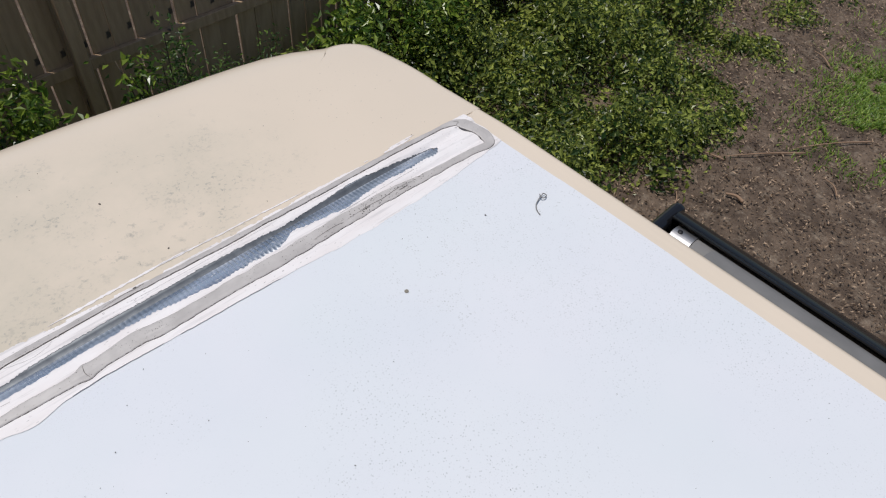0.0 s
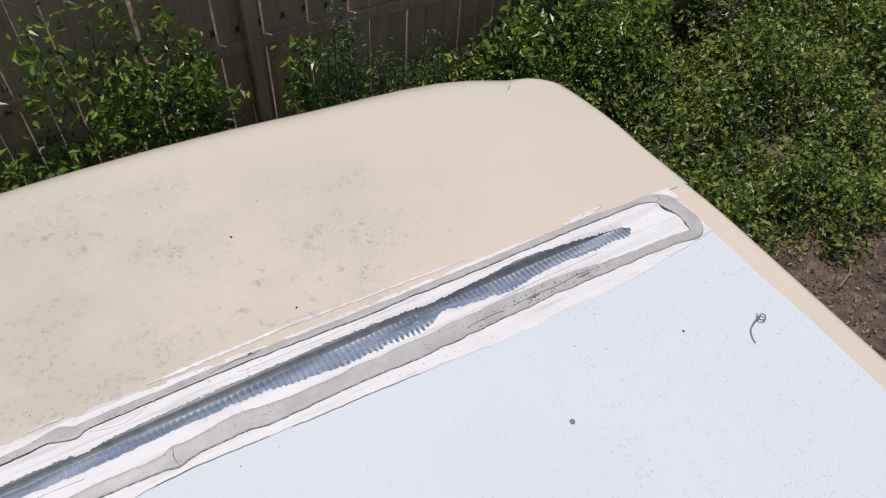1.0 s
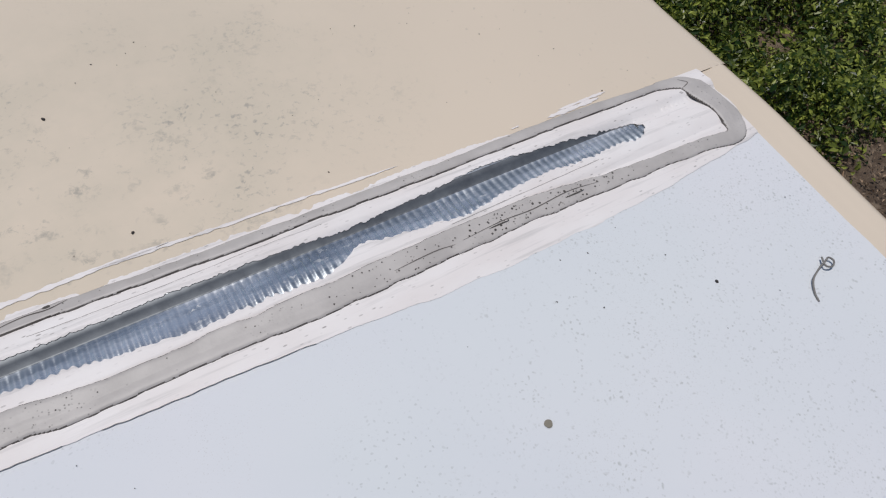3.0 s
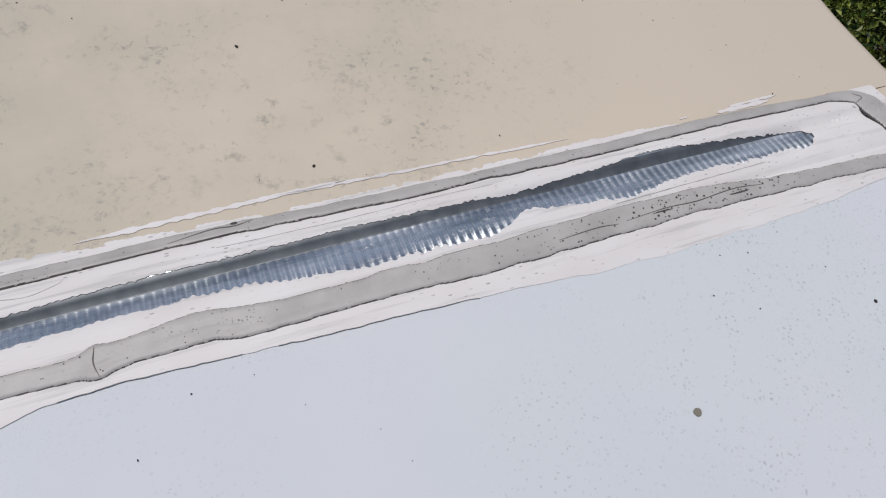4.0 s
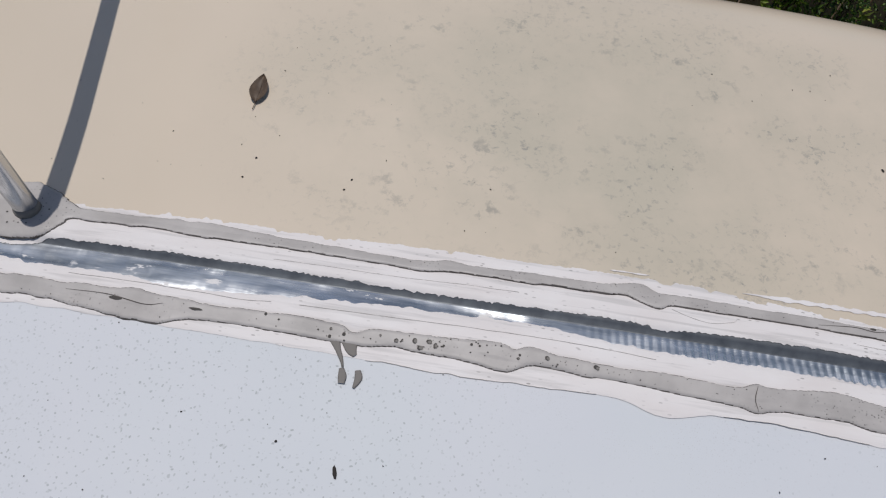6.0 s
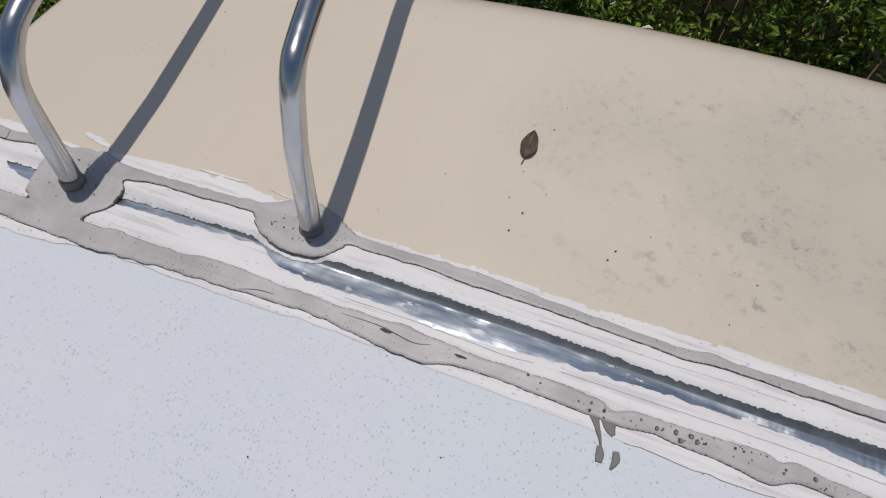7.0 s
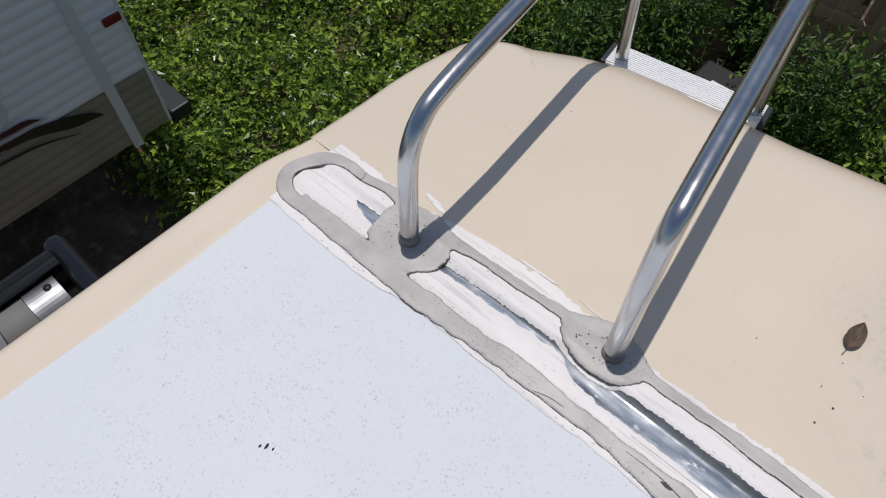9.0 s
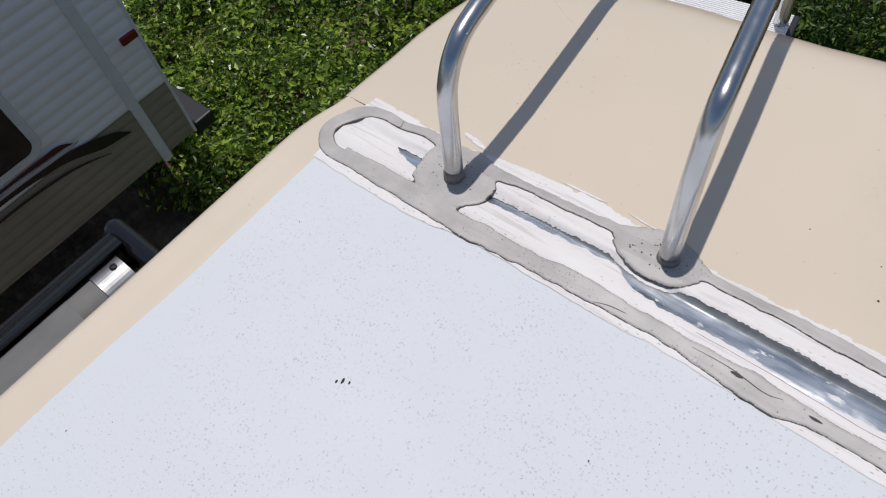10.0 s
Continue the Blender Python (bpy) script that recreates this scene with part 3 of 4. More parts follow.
# folds where one run of sealant meets the next
for fold in ([(0.186, 0.001), (0.183, 0.014), (0.186, 0.028)], [(-0.665, 0.005), (-0.645, 0.011), (-0.625, 0.013)], [(0.26, 0.111), (0.30, 0.1155), (0.322, 0.1135), (0.34, 0.116)], [(0.70, 0.010), (0.75, 0.0125), (0.79, 0.011), (0.84, 0.014), (0.88, 0.010)], [(0.62, 0.009), (0.665, 0.011), (0.69, 0.009)], [(1.075, 0.098), (1.083, 0.088), (1.068, 0.082)], [(-1.052, 0.106), (-1.046, 0.092), (-1.056, 0.086)], [(-0.545, 0.018), (-0.50, 0.019), (-0.46, 0.014), (-0.44, 0.018)]):
    q = smooth_path([(x, y, 0) for x, y in fold], 8)
    t_ = np.gradient(q, axis=0)
    t_ /= np.linalg.norm(t_, axis=1)[:, None]
    v = []
    for i, (x, y, _) in enumerate(q):
        w_ = 0.0004 * math.sin(math.pi * (i + 0.4) / len(q)) + 0.00012
        v += [(x - t_[i][1] * w_, y + t_[i][0] * w_, seal_z(x, y) + 0.0004), (x + t_[i][1] * w_, y - t_[i][0] * w_, seal_z(x, y) + 0.0004)]
    part("fold", mesh_of("fold", v, [(2 * i, 2 * i + 1, 2 * i + 3, 2 * i + 2) for i in range(len(q) - 1)], [GRIME]), None, bead, "dark fold line in the sealant")

# aluminium seam trim: a flat flange with a ribbed face falling into a groove and a steep lip, both coloured dark for
# shade
gx = np.linspace(-1.12, 1.11, 2200)


def facet(x, row):
    """Lengthwise flats and scrapes left on the smooth part of the trim."""
    return 0.0020 * max(0.15, min(1.0, (0.06 - x) * 8)) * (fbm(x, row * 3.1, 7, 25) + 0.7 * fbm(x, row * 5.3, 26, 27))


v, fc = [], []
for x in gx:
    ribs = 0.0012 * max(0.0, min(1.0, (x + 0.02) * 8)) * math.sin(2 * math.pi * (x / 0.0090) + 3 * fbm(x, 0, 5, 8)) * (0.6 + 0.4 * fbm(x, 0, 9, 9))
    dent = 0.0016 * fbm(x, 0, 6, 21)
    for y, h in ((0.026, -0.0002), (0.036, 0.0004 + ribs * 0.6), (0.044, 0.0002 + ribs + dent * 0.4 + facet(x, 1)), (0.050, -0.0008 + ribs + dent + facet(x, 2)), (0.057, -0.0022 + ribs + dent + facet(x, 3)), (0.0640, -0.0034 + ribs + facet(x, 4)), (0.0690, -0.0042), (0.0705, -0.0042), (0.0755, 0.0006), (0.0815, 0.0024), (0.085, 0.0024), (0.091, 0.0002), (0.104, -0.0006)):
        v.append((x, y, surf(x, y) + 0.0022 + h))
fc = [(i * 13 + k, (i + 1) * 13 + k, (i + 1) * 13 + k + 1, i * 13 + k + 1) for i in range(len(gx) - 1) for k in range(12)]
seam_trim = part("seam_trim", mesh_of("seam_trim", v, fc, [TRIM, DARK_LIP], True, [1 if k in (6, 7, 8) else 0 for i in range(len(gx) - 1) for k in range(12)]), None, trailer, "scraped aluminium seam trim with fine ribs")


def trim_height(y):
    t = [(0.0, -0.004), (0.022, -0.003), (0.028, 0.0), (0.044, 0.0006), (0.0690, -0.0042), (0.0705, -0.0042), (0.0755, 0.0006), (0.0815, 0.0024), (0.085, 0.0024), (0.091, 0.0002), (0.104, -0.0006), (0.110, -0.002)]
    return 0.0022 + np.interp(y, [a for a, _ in t], [b_ for _, b_ in t])


def crust(xs, lo, hi, lift, on_trim=False, thick=0.0008):
    """A thin ragged layer of old sealant between two edges."""
    v, fc, idx = [], [], []
    rows = 9
    for x, a, b_ in zip(xs, lo, hi):
        b_ = max(b_, a + 0.0002)
        for k in range(rows):
            u = k / (rows - 1)
            y = a + (b_ - a) * u
            h = lift + (0 if k in (0, rows - 1) else thick)
            v.append((x, y, surf(x, y) + h + (trim_height(y) if on_trim else 0)))
    for i in range(len(xs) - 1):
        for k in range(rows - 1):
            fc.append((i * rows + k, (i + 1) * rows + k, (i + 1) * rows + k + 1, i * rows + k + 1))
    return v, fc


def comb(xs, pitch, depth, seed):
    """Saw-like scraper marks."""
    return np.array([depth * (0.5 + 0.5 * math.sin(2 * math.pi * x / pitch + 2 * fbm(x, 0, 20, seed))) * (0.6 + 0.6 * fbm(x, 0, 15, seed + 1)) for x in xs])


# white remains on the flange below the groove
gx = np.linspace(-1.125, 1.12, 2600)
top = knots([(-1.125, 0.076), (-1.05, 0.072), (-1.015, 0.056), (-0.97, 0.046), (-0.9, 0.052), (-0.83, 0.0575), (-0.76, 0.061), (-0.69, 0.0655), (-0.665, 0.064), (-0.645, 0.050), (-0.60, 0.043), (-0.50, 0.045), (-0.44, 0.039), (-0.38, 0.042), (-0.29, 0.050), (-0.2, 0.0555), (-0.11, 0.058), (-0.04, 0.0595), (0.02, 0.0535), (0.06, 0.051), (0.10, 0.050), (0.275, 0.051), (0.37, 0.041), (0.42, 0.036), (0.505, 0.035), (0.563, 0.034), (0.59, 0.047), (0.609, 0.053), (0.631, 0.047), (0.694, 0.039), (0.732, 0.036), (0.764, 0.041), (0.828, 0.0465), (0.886, 0.042), (0.938, 0.045), (0.968, 0.041), (0.985, 0.052), (1.0, 0.067), (1.09, 0.075)], gx)
top = top + wobble(gx, 60, 0.0028, 31) + comb(gx, 0.0090, 0.0026, 33) * np.clip((gx - 0.0) * 6, 0, 1)
v, fc = crust(gx, np.full(len(gx), 0.018), top, 0.0009, True)
part("old_sealant", mesh_of("old_sealant", v, fc, [RESIDUE]), None, trailer, "scraped white remains of old sealant")
# white remains above the groove
low = knots([(-1.125, 0.060), (-1.05, 0.062), (-1.0, 0.066), (-0.9, 0.064), (-0.83, 0.068), (-0.78, 0.0705), (-0.69, 0.073), (-0.665, 0.067), (-0.63, 0.062), (-0.60, 0.068), (-0.571, 0.0755), (-0.40, 0.0775), (-0.24, 0.0758), (-0.17, 0.0752), (-0.08, 0.0765), (0.0, 0.0785), (0.06, 0.0785), (0.085, 0.074), (0.13, 0.0785), (0.236, 0.081), (0.33, 0.080), (0.43, 0.080), (0.545, 0.077), (0.606, 0.074), (0.645, 0.076), (0.715, 0.0795), (0.774, 0.0835), (0.831, 0.079), (0.89, 0.0745), (0.967, 0.068), (0.984, 0.061), (1.0, 0.058), (1.09, 0.058)], gx)
low = low + wobble(gx, 80, 0.0010, 35) + wobble(gx, 240, 0.0013, 36) + comb(gx, 0.0085, 0.0006, 37)
v, fc = crust(gx, low, np.full(len(gx), 0.1075), 0.0010, True)
part("old_sealant", mesh_of("old_sealant", v, fc, [RESIDUE]), None, trailer, "scraped white remains of old sealant")
# smeared margin on the membrane below the lower bead
low = knots([(-1.10, -0.018), (-0.94, -0.020), (-0.855, -0.009), (-0.78, -0.007), (-0.63, -0.007), (-0.566, -0.003), (-0.40, -0.005), (-0.24, -0.008), (-0.10, -0.010), (0.0, -0.007), (0.043, -0.008), (0.09, -0.019), (0.138, -0.010), (0.22, -0.009), (0.33, -0.016), (0.47, -0.022), (0.56, -0.027), (0.65, -0.034), (0.744, -0.036), (0.88, -0.033), (0.935, -0.031), (1.0, -0.024), (1.12, -0.012)], gx) + wobble(gx, 25, 0.0022, 41)
v, fc = crust(gx, low, np.full(len(gx), 0.02), 0.0006, thick=0.0009)
part("old_sealant", mesh_of("old_sealant", v, fc, [RESIDUE]), None, trailer, "thin pinkish-white smear of old sealant on the membrane")
for x0, x1 in ((-0.22, 0.02), (0.15, 0.30), (0.33, 0.52)):
    sel = (gx > x0) & (gx < x1)
    v, fc = crust(gx[sel], low[sel] - 0.0003, low[sel] + 0.0002 + wobble(gx[sel], 60, 0.0003, 43), 0.0011, thick=0.0004)
    part("hairline_crack", mesh_of("hairline_crack", v, fc, [CRACK]), None, trailer, "dark hairline along the old sealant edge")
# brushed margin on the cap above the upper bead
hi = knots([(-1.06, 0.122), (-0.955, 0.116), (-0.889, 0.127), (-0.81, 0.134), (-0.749, 0.138), (-0.677, 0.134), (-0.57, 0.124), (-0.45, 0.130), (-0.32, 0.128), (-0.2, 0.133), (-0.09, 0.135), (0.0, 0.137), (0.12, 0.138), (0.155, 0.136), (0.218, 0.131), (0.29, 0.127), (0.35, 0.1225), (0.47, 0.120), (0.60, 0.119), (0.737, 0.119), (0.81, 0.116), (0.845, 0.112), (0.90, 0.113), (1.0, 0.108), (1.09, 0.102)], gx)
bite = np.clip((wobble(gx, 22, 1.0, 47) - 0.22) * 6, 0, 1) * 0.004
hi = hi + wobble(gx, 45, 0.0014, 45) + wobble(gx, 210, 0.0012, 46) - bite
v, fc = crust(gx, np.full(len(gx), 0.100), hi, 0.0006, thick=0.0004)
part("old_sealant", mesh_of("old_sealant", v, fc, [RESIDUE]), None, trailer, "brushed white edge of old sealant on the cap")
# loose brush streaks beyond that edge
for x0, x1, y0, y1, w in ((0.18, 0.44, 0.1385, 0.1395, 0.0034), (0.36, 0.69, 0.1395, 0.1275, 0.0022), (0.885, 0.965, 0.1170, 0.1190, 0.0042), (0.905, 0.980, 0.1225, 0.1245, 0.0026), (0.835, 0.846, 0.120, 0.1205, 0.0016), (0.03, 0.075, 0.1415, 0.1425, 0.0014), (-0.965, -0.915, 0.139, 0.128, 0.005), (-0.80, -0.73, 0.139, 0.142, 0.002), (-0.70, -0.60, 0.142, 0.137, 0.0015)):
    sx = np.linspace(x0, x1, int(30 + 300 * (x1 - x0)))
    u = (sx - x0) / (x1 - x0)
    m_ = y0 + (y1 - y0) * u + wobble(sx, 30, 0.0008, 48)
    w_ = w * np.clip(np.minimum(u, 1 - u) * 8, 0.05, 1) * (0.75 + wobble(sx, 90, 0.6, 49))
    v, fc = crust(sx, m_ - w_, m_ + w_, 0.0007, thick=0.0004)
    part("old_sealant", mesh_of("old_sealant", v, fc, [RESIDUE]), None, trailer)

# thin lengthwise cracks and scraper lines in the old sealant
for table in (
    [(-0.34, 0.0875), (-0.28, 0.089), (-0.213, 0.089), (-0.123, 0.0925), (-0.07, 0.0935)],
    [(-0.30, 0.0395), (-0.268, 0.040), (-0.171, 0.042), (-0.073, 0.044), (0.02, 0.043), (0.08, 0.040)],
    [(0.098, 0.102), (0.116, 0.096), (0.14, 0.092), (0.165, 0.0975), (0.169, 0.101)],
    [(-0.55, 0.037), (-0.46, 0.038), (-0.37, 0.036), (-0.33, 0.038)],
    [(0.30, 0.094), (0.42, 0.091), (0.50, 0.092), (0.58, 0.090)],
    [(0.70, 0.032), (0.80, 0.034), (0.90, 0.036)],
):
    sx = np.linspace(table[0][0], table[-1][0], int(20 + 500 * (table[-1][0] - table[0][0])))
    m_ = knots(table, sx) + wobble(sx, 30, 0.0005, 51)
    w_ = 0.00028 * (1 + wobble(sx, 60, 0.8, 52))
    v, fc = crust(sx, m_ - w_, m_ + w_, 0.0019, True, thick=0.0002)
    part("hairline_crack", mesh_of("hairline_crack", v, fc, [CRACK]), None, trailer, "thin grey line in the old sealant")

# pores, bubbles and gouges in the grey beads
rs = np.random.RandomState(5)
pv, pf = [], []


def dimple(x, y, r, lift=0.0004, stretch=1.0, seg=8):
    k0, z = len(pv), seal_z(x, y) + lift
    for k in range(seg):
        w = 2 * math.pi * k / seg
        q = r * rs.uniform(0.8, 1.15)
        px, py = x + stretch * q * math.cos(w), y + q * math.sin(w)
        pv.append((px, py, z))
    pf.append(tuple(range(k0, k0 + seg)))


def in_bead(x, u, table_mid, table_half):
    m_ = np.interp(x, [a for a, _ in table_mid], [b_ for _, b_ in table_mid])
    h_ = np.interp(x, [a for a, _ in table_half], [b_ for _, b_ in table_half])
    return m_ + h_ * u


for x0, x1, cnt, r0, r1 in ((0.55, 0.80, 60, 0.0005, 0.0013), (0.70, 0.93, 55, 0.0007, 0.0020), (-0.28, -0.02, 26, 0.0006, 0.0015), (-0.40, -0.05, 10, 0.0014, 0.0028), (-1.05, 1.05, 110, 0.0004, 0.0010), (-0.02, 0.12, 22, 0.0004, 0.0008)):
    for k in range(cnt):
        x = rs.uniform(x0, x1)
        dimple(x, in_bead(x, rs.uniform(-0.7, 0.75), LOW_MID, LOW_HALF), 0.75 * rs.uniform(r0, r1))
for k in range(40):
    x = rs.uniform(-0.85, 1.05)
    dimple(x, in_bead(x, rs.uniform(-0.7, 0.7), UP_MID, UP_HALF), rs.uniform(0.0004, 0.0007))
# open bubbles: a dark rim with grey inside
for x, y, r, st in ((-0.192, 0.016, 0.0023, 1), (-0.186, 0.017, 0.0014, 1), (-0.173, 0.019, 0.0032, 0.8), (-0.166, 0.013, 0.0031, 1.1), (-0.158, 0.020, 0.0028, 1.1), (-0.151, 0.017, 0.0030, 0.8), (-0.034, 0.022, 0.0025, 1.1), (0.018, 0.020, 0.0024, 1.1), (-0.064, 0.017, 0.0015, 1), (-0.261, 0.018, 0.0017, 1), (-0.209, 0.019, 0.0013, 1)):
    dimple(x, y, r, 0.0004, st, 14)
    bv = []
    for k in range(12):
        w = 2 * math.pi * k / 12
        px, py = x + 0.25 * r + 0.66 * st * r * math.cos(w), y - 0.14 * r + 0.66 * r * math.sin(w)
        bv.append((px, py, seal_z(x, y) + 0.0007))
    part("sealant_bubble", mesh_of("sealant_bubble", bv, [tuple(range(12))], [DIRTY_SEALANT], False), None, trailer, "open bubble in the grey sealant")
for cx, cy, rx, ry in ((-0.920, 0.064, 0.042, 0.034), (-0.634, 0.104, 0.042, 0.022)):
    for k in range(26):
        w, q = rs.uniform(0, 6.283), rs.rand() ** 0.5
        dimple(cx + rx * q * math.cos(w), cy + ry * q * math.sin(w), rs.uniform(0.0005, 0.0014))
for x, y, r, st in ((0.322, 0.1165, 0.0016, 2.2), (-0.49, 0.016, 0.0020, 4.0), (-0.405, 0.017, 0.0014, 5.0), (0.745, 0.010, 0.0009, 14.0), (0.845, 0.008, 0.0009, 16.0), (-0.60, 0.033, 0.0013, 3.5), (0.017, 0.021, 0.0022, 1.3)):
    dimple(x, y, r, 0.0005, st, 12)
tagged(part("sealant_pores", mesh_of("sealant_pores", pv, pf, [PORE], False), None, trailer, "dark pores and gouges in the grey sealant"), kind="stuff")

# grey drips run from the lower bead over the white margin
for path, hw in (([(-0.256, 0.010), (-0.250, -0.001), (-0.244, -0.012), (-0.241, -0.020)], [0.006, 0.0034, 0.0018, 0.0010]), ([(-0.242, -0.021), (-0.2395, -0.029), (-0.239, -0.037)], [0.0024, 0.0042, 0.0034]), ([(-0.225, -0.021), (-0.223, -0.029), (-0.226, -0.040)], [0.0030, 0.0038, 0.0012]), ([(-0.240, 0.010), (-0.236, 0.000), (-0.231, -0.006)], [0.0085, 0.0060, 0.0024])):
    d_ = ribbon(path, hw, 0.0014, 0.0014, 0.0008, False)
    part("sealant_drip", mesh_of("sealant_drip", d_[0], d_[1], [DIRTY_SEALANT, GRIME], True, d_[2]), None, trailer, "dirty grey sealant drip")

# ---- ladder ----
ladder = thing("ladder", (-0.92, 0.06, ROOF), "polished aluminium tube ladder hooked over the rear roof edge", "ladder")


def rail_path(lift, lean):
    q = [(0, 0.0, -0.02), (0.0, 0.004, 0.06), (0, 0.008, 0.125), (0, 0.015, 0.158), (0, 0.036, 0.188 + lift), (0, 0.075, 0.205 + lift), (0, 0.20, 0.216 + lift), (0, 0.36, 0.222 + lift), (0, 0.50, 0.205 + lift), (0, 0.58, 0.160 + lift), (0, 0.625, 0.08), (0, 0.635, -0.05), (0, 0.64, -0.25), (0, 0.65, -0.9), (0, 0.65, -1.9)]
    return smooth_path([(lean * y / 0.65, y, z) for _, y, z in q], 7)


for dx, dy, lf, lean in ((0, 0, 0, -0.075), (0.297, 0.044, 0.028, -0.116)):
    v, fc = tube(rail_path(lf, lean) + np.array([dx, dy, 0]), 0.0127, 20)
    part("rail", mesh_of("rail", v, fc, [TUBE]), None, ladder, "polished aluminium tube rail")
    v, fc = tube([(dx, dy, -0.004), (dx, dy, 0.004), (dx, dy + 0.001, 0.0075)], [0.0146, 0.0140, 0.0128], 20)
    part("collar", mesh_of("collar", v, fc, [DIRTY_SEALANT]), None, ladder, "sealant collar")
for k, z in enumerate((-0.17, -0.46, -0.75, -1.04, -1.33, -1.62)):
    ang = math.atan2(0.042, 0.268)
    st = part("step", box(0.300, 0.058, 0.024, (0, 0, 0), 0.003, 2), TREAD, ladder, "bright ribbed aluminium step", pose(0.052, 0.64 + 0.021, z, 0, 0, math.degrees(ang)))
    if k == 0:
        for j in range(11):
            part("tread_rib", box(0.298, 0.0026, 0.0022, (0, 0, 0)), TREAD, st, "", pose(0, -0.0255 + 0.0051 * j, 0.0128))
        for sx in (-1, 1):
            part("end_cap", box(0.012, 0.060, 0.034, (0, 0, 0), 0.003, 2), RUBBER, st, "black plastic end cap", pose(sx * 0.154, 0, -0.004))


# ---- slide-out toppers on both sides ----
def topper(side, wall, y_end, height):
    t = thing("slide_topper", (side * wall, y_end, height), "black slide-out awning roller with grey fabric beside the roof", "awning", "slide toppers")
    length = 4.2
    # open housing: a rounded black shell round the roller
    arc = np.linspace(radians(104), radians(-75), 16)
    prof = [(0.134 + 0.050 * math.cos(w), 0.002 + 0.050 * math.sin(w)) for w in arc] + [(0.134 + 0.045 * math.cos(w), 0.002 + 0.045 * math.sin(w)) for w in arc[::-1]]
    v = [(side * a, y, h) for y in (0.0, -length) for a, h in prof]
    k = len(prof)
    fc = [(i, (i + 1) % k, k + (i + 1) % k, k + i) for i in range(k)] + [tuple(range(k)), tuple(range(2 * k - 1, k - 1, -1))]
    part("housing", mesh_of("housing", v, fc, [BLACK], True), None, t, "glossy black roller housing")
    v, fc = tube([(side * 0.122, 0.0, 0.052), (side * 0.122, -length, 0.052)], 0.0045, 10)
    part("housing_lip", mesh_of("housing_lip", v, fc, [BLACK]), None, t, "rounded glossy lip")
    part("end_bracket", box(0.186, 0.034, 0.105, (side * 0.092, 0.012, -0.004), 0.016, 4), BLACK, t, "black end bracket")
    v, fc = tube([(side * 0.100, -0.02, 0.004), (side * 0.100, -0.070, 0.004)], 0.042, 48)
    drum = part("roller_end", mesh_of("roller_end", v, fc, [DULL_METAL], False), None, t, "bare metal roller end")
    v, fc = tube([(side * 0.100, -0.071, 0.004), (side * 0.100, -0.16, 0.004)], 0.040, 48)
    part("roller", mesh_of("roller", v, fc, [FABRIC], False), None, t, "roller wound with grey fabric")
    v, fc = tube([(side * 0.100, -0.035, 0.040), (side * 0.100, -0.035, 0.048)], 0.006, 12)
    part("rivet", mesh_of("rivet", v, fc, [RUBBER]), None, drum)
    # fabric from the wall up over the roller
    fp = [(0.003, 0.100), (0.04, 0.084), (0.08, 0.066), (0.104, 0.051), (0.122, 0.036)]
    ys = np.linspace(-0.115, -length, 30)
    v = [(side * a, y, h + 0.002 * fbm(a, y, 3, 7)) for y in ys for a, h in fp]
    v += [(a, y, h - 0.002) for a, y, h in v]
    k, m_ = len(fp), len(ys)
    fc = [(j * k + i, j * k + i + 1, (j + 1) * k + i + 1, (j + 1) * k + i) for j in range(m_ - 1) for i in range(k - 1)]
    fc += [tuple(q + k * m_ for q in f_[::-1]) for f_ in fc]
    part("fabric", mesh_of("fabric", v, fc, [FABRIC], True), None, t, "taut grey vinyl fabric")
    for j in range(4):
        part("rail_groove", box(0.006, length - 0.1, 0.004, (side * (0.012 + 0.012 * j), -length / 2 - 0.02, 0.006 - 0.004 * j)), BLACK, t)
    return t


topper(1, 1.178, -0.375, 3.045)
topper(-1, 1.198, -0.275, 3.045)


# ---- small things on the roof ----
def flat_leaf(length, width):
    v, fc = [], []
    nn = 12
    for i in range(nn + 1):
        u = i / nn
        w = width * 0.5 * math.sin(math.pi * min(1, u * 1.02) ** 0.8) ** 0.8 if 0 < u < 1 else 0.0003
        for s in (-1, -0.5, 0, 0.5, 1):
            v.append((s * w, u * length, 0.004 * abs(s) + 0.003 * math.sin(u * 3) + 0.001 * math.sin(9 * u + s)))
    for i in range(nn):
        for k in range(4):
            fc.append((i * 5 + k, i * 5 + k + 1, (i + 1) * 5 + k + 1, (i + 1) * 5 + k))
    return v, fc


leaf = thing("fallen_leaf", (-0.422, 0.299, surf(-0.42, 0.30) + 0.0015), "dry brown oval leaf lying on the cream cap", "leaf")
v, fc = flat_leaf(0.046, 0.022)
part("blade", mesh_of("blade", v, fc, [DRYLEAF]), None, leaf, "", pose(0, 0.006, 0, 0, 0, 0))
v, fc = tube(smooth_path([(-0.001, -0.004, 0.001), (0.0, 0.004, 0.0015), (0.001, 0.02, 0.003), (0.001, 0.044, 0.003)], 5), 0.0006, 6)
part("stalk", mesh_of("stalk", v, fc, [DRYLEAF]), None, leaf)

wire = thing("wire_scrap", (1.046, -0.19, surf(1.046, -0.19) + 0.002), "short curled grey tendril lying on the white membrane", "debris")
v, fc = tube(smooth_path([(-0.040, -0.030, 0), (-0.037, -0.020, 0.001), (-0.028, -0.008, 0.003), (-0.012, -0.001, 0.004), (0.0, 0.002, 0.004), (0.008, 0.004, 0.004), (0.011, -0.002, 0.003), (0.004, -0.006, 0.003), (-0.004, -0.002, 0.005), (0.002, 0.008, 0.003)], 7), 0.0011, 8)
part("strand", mesh_of("strand", v, fc, [material("grey_tendril", (0.20, 0.19, 0.18), 0.7)[0]]), None, wire)


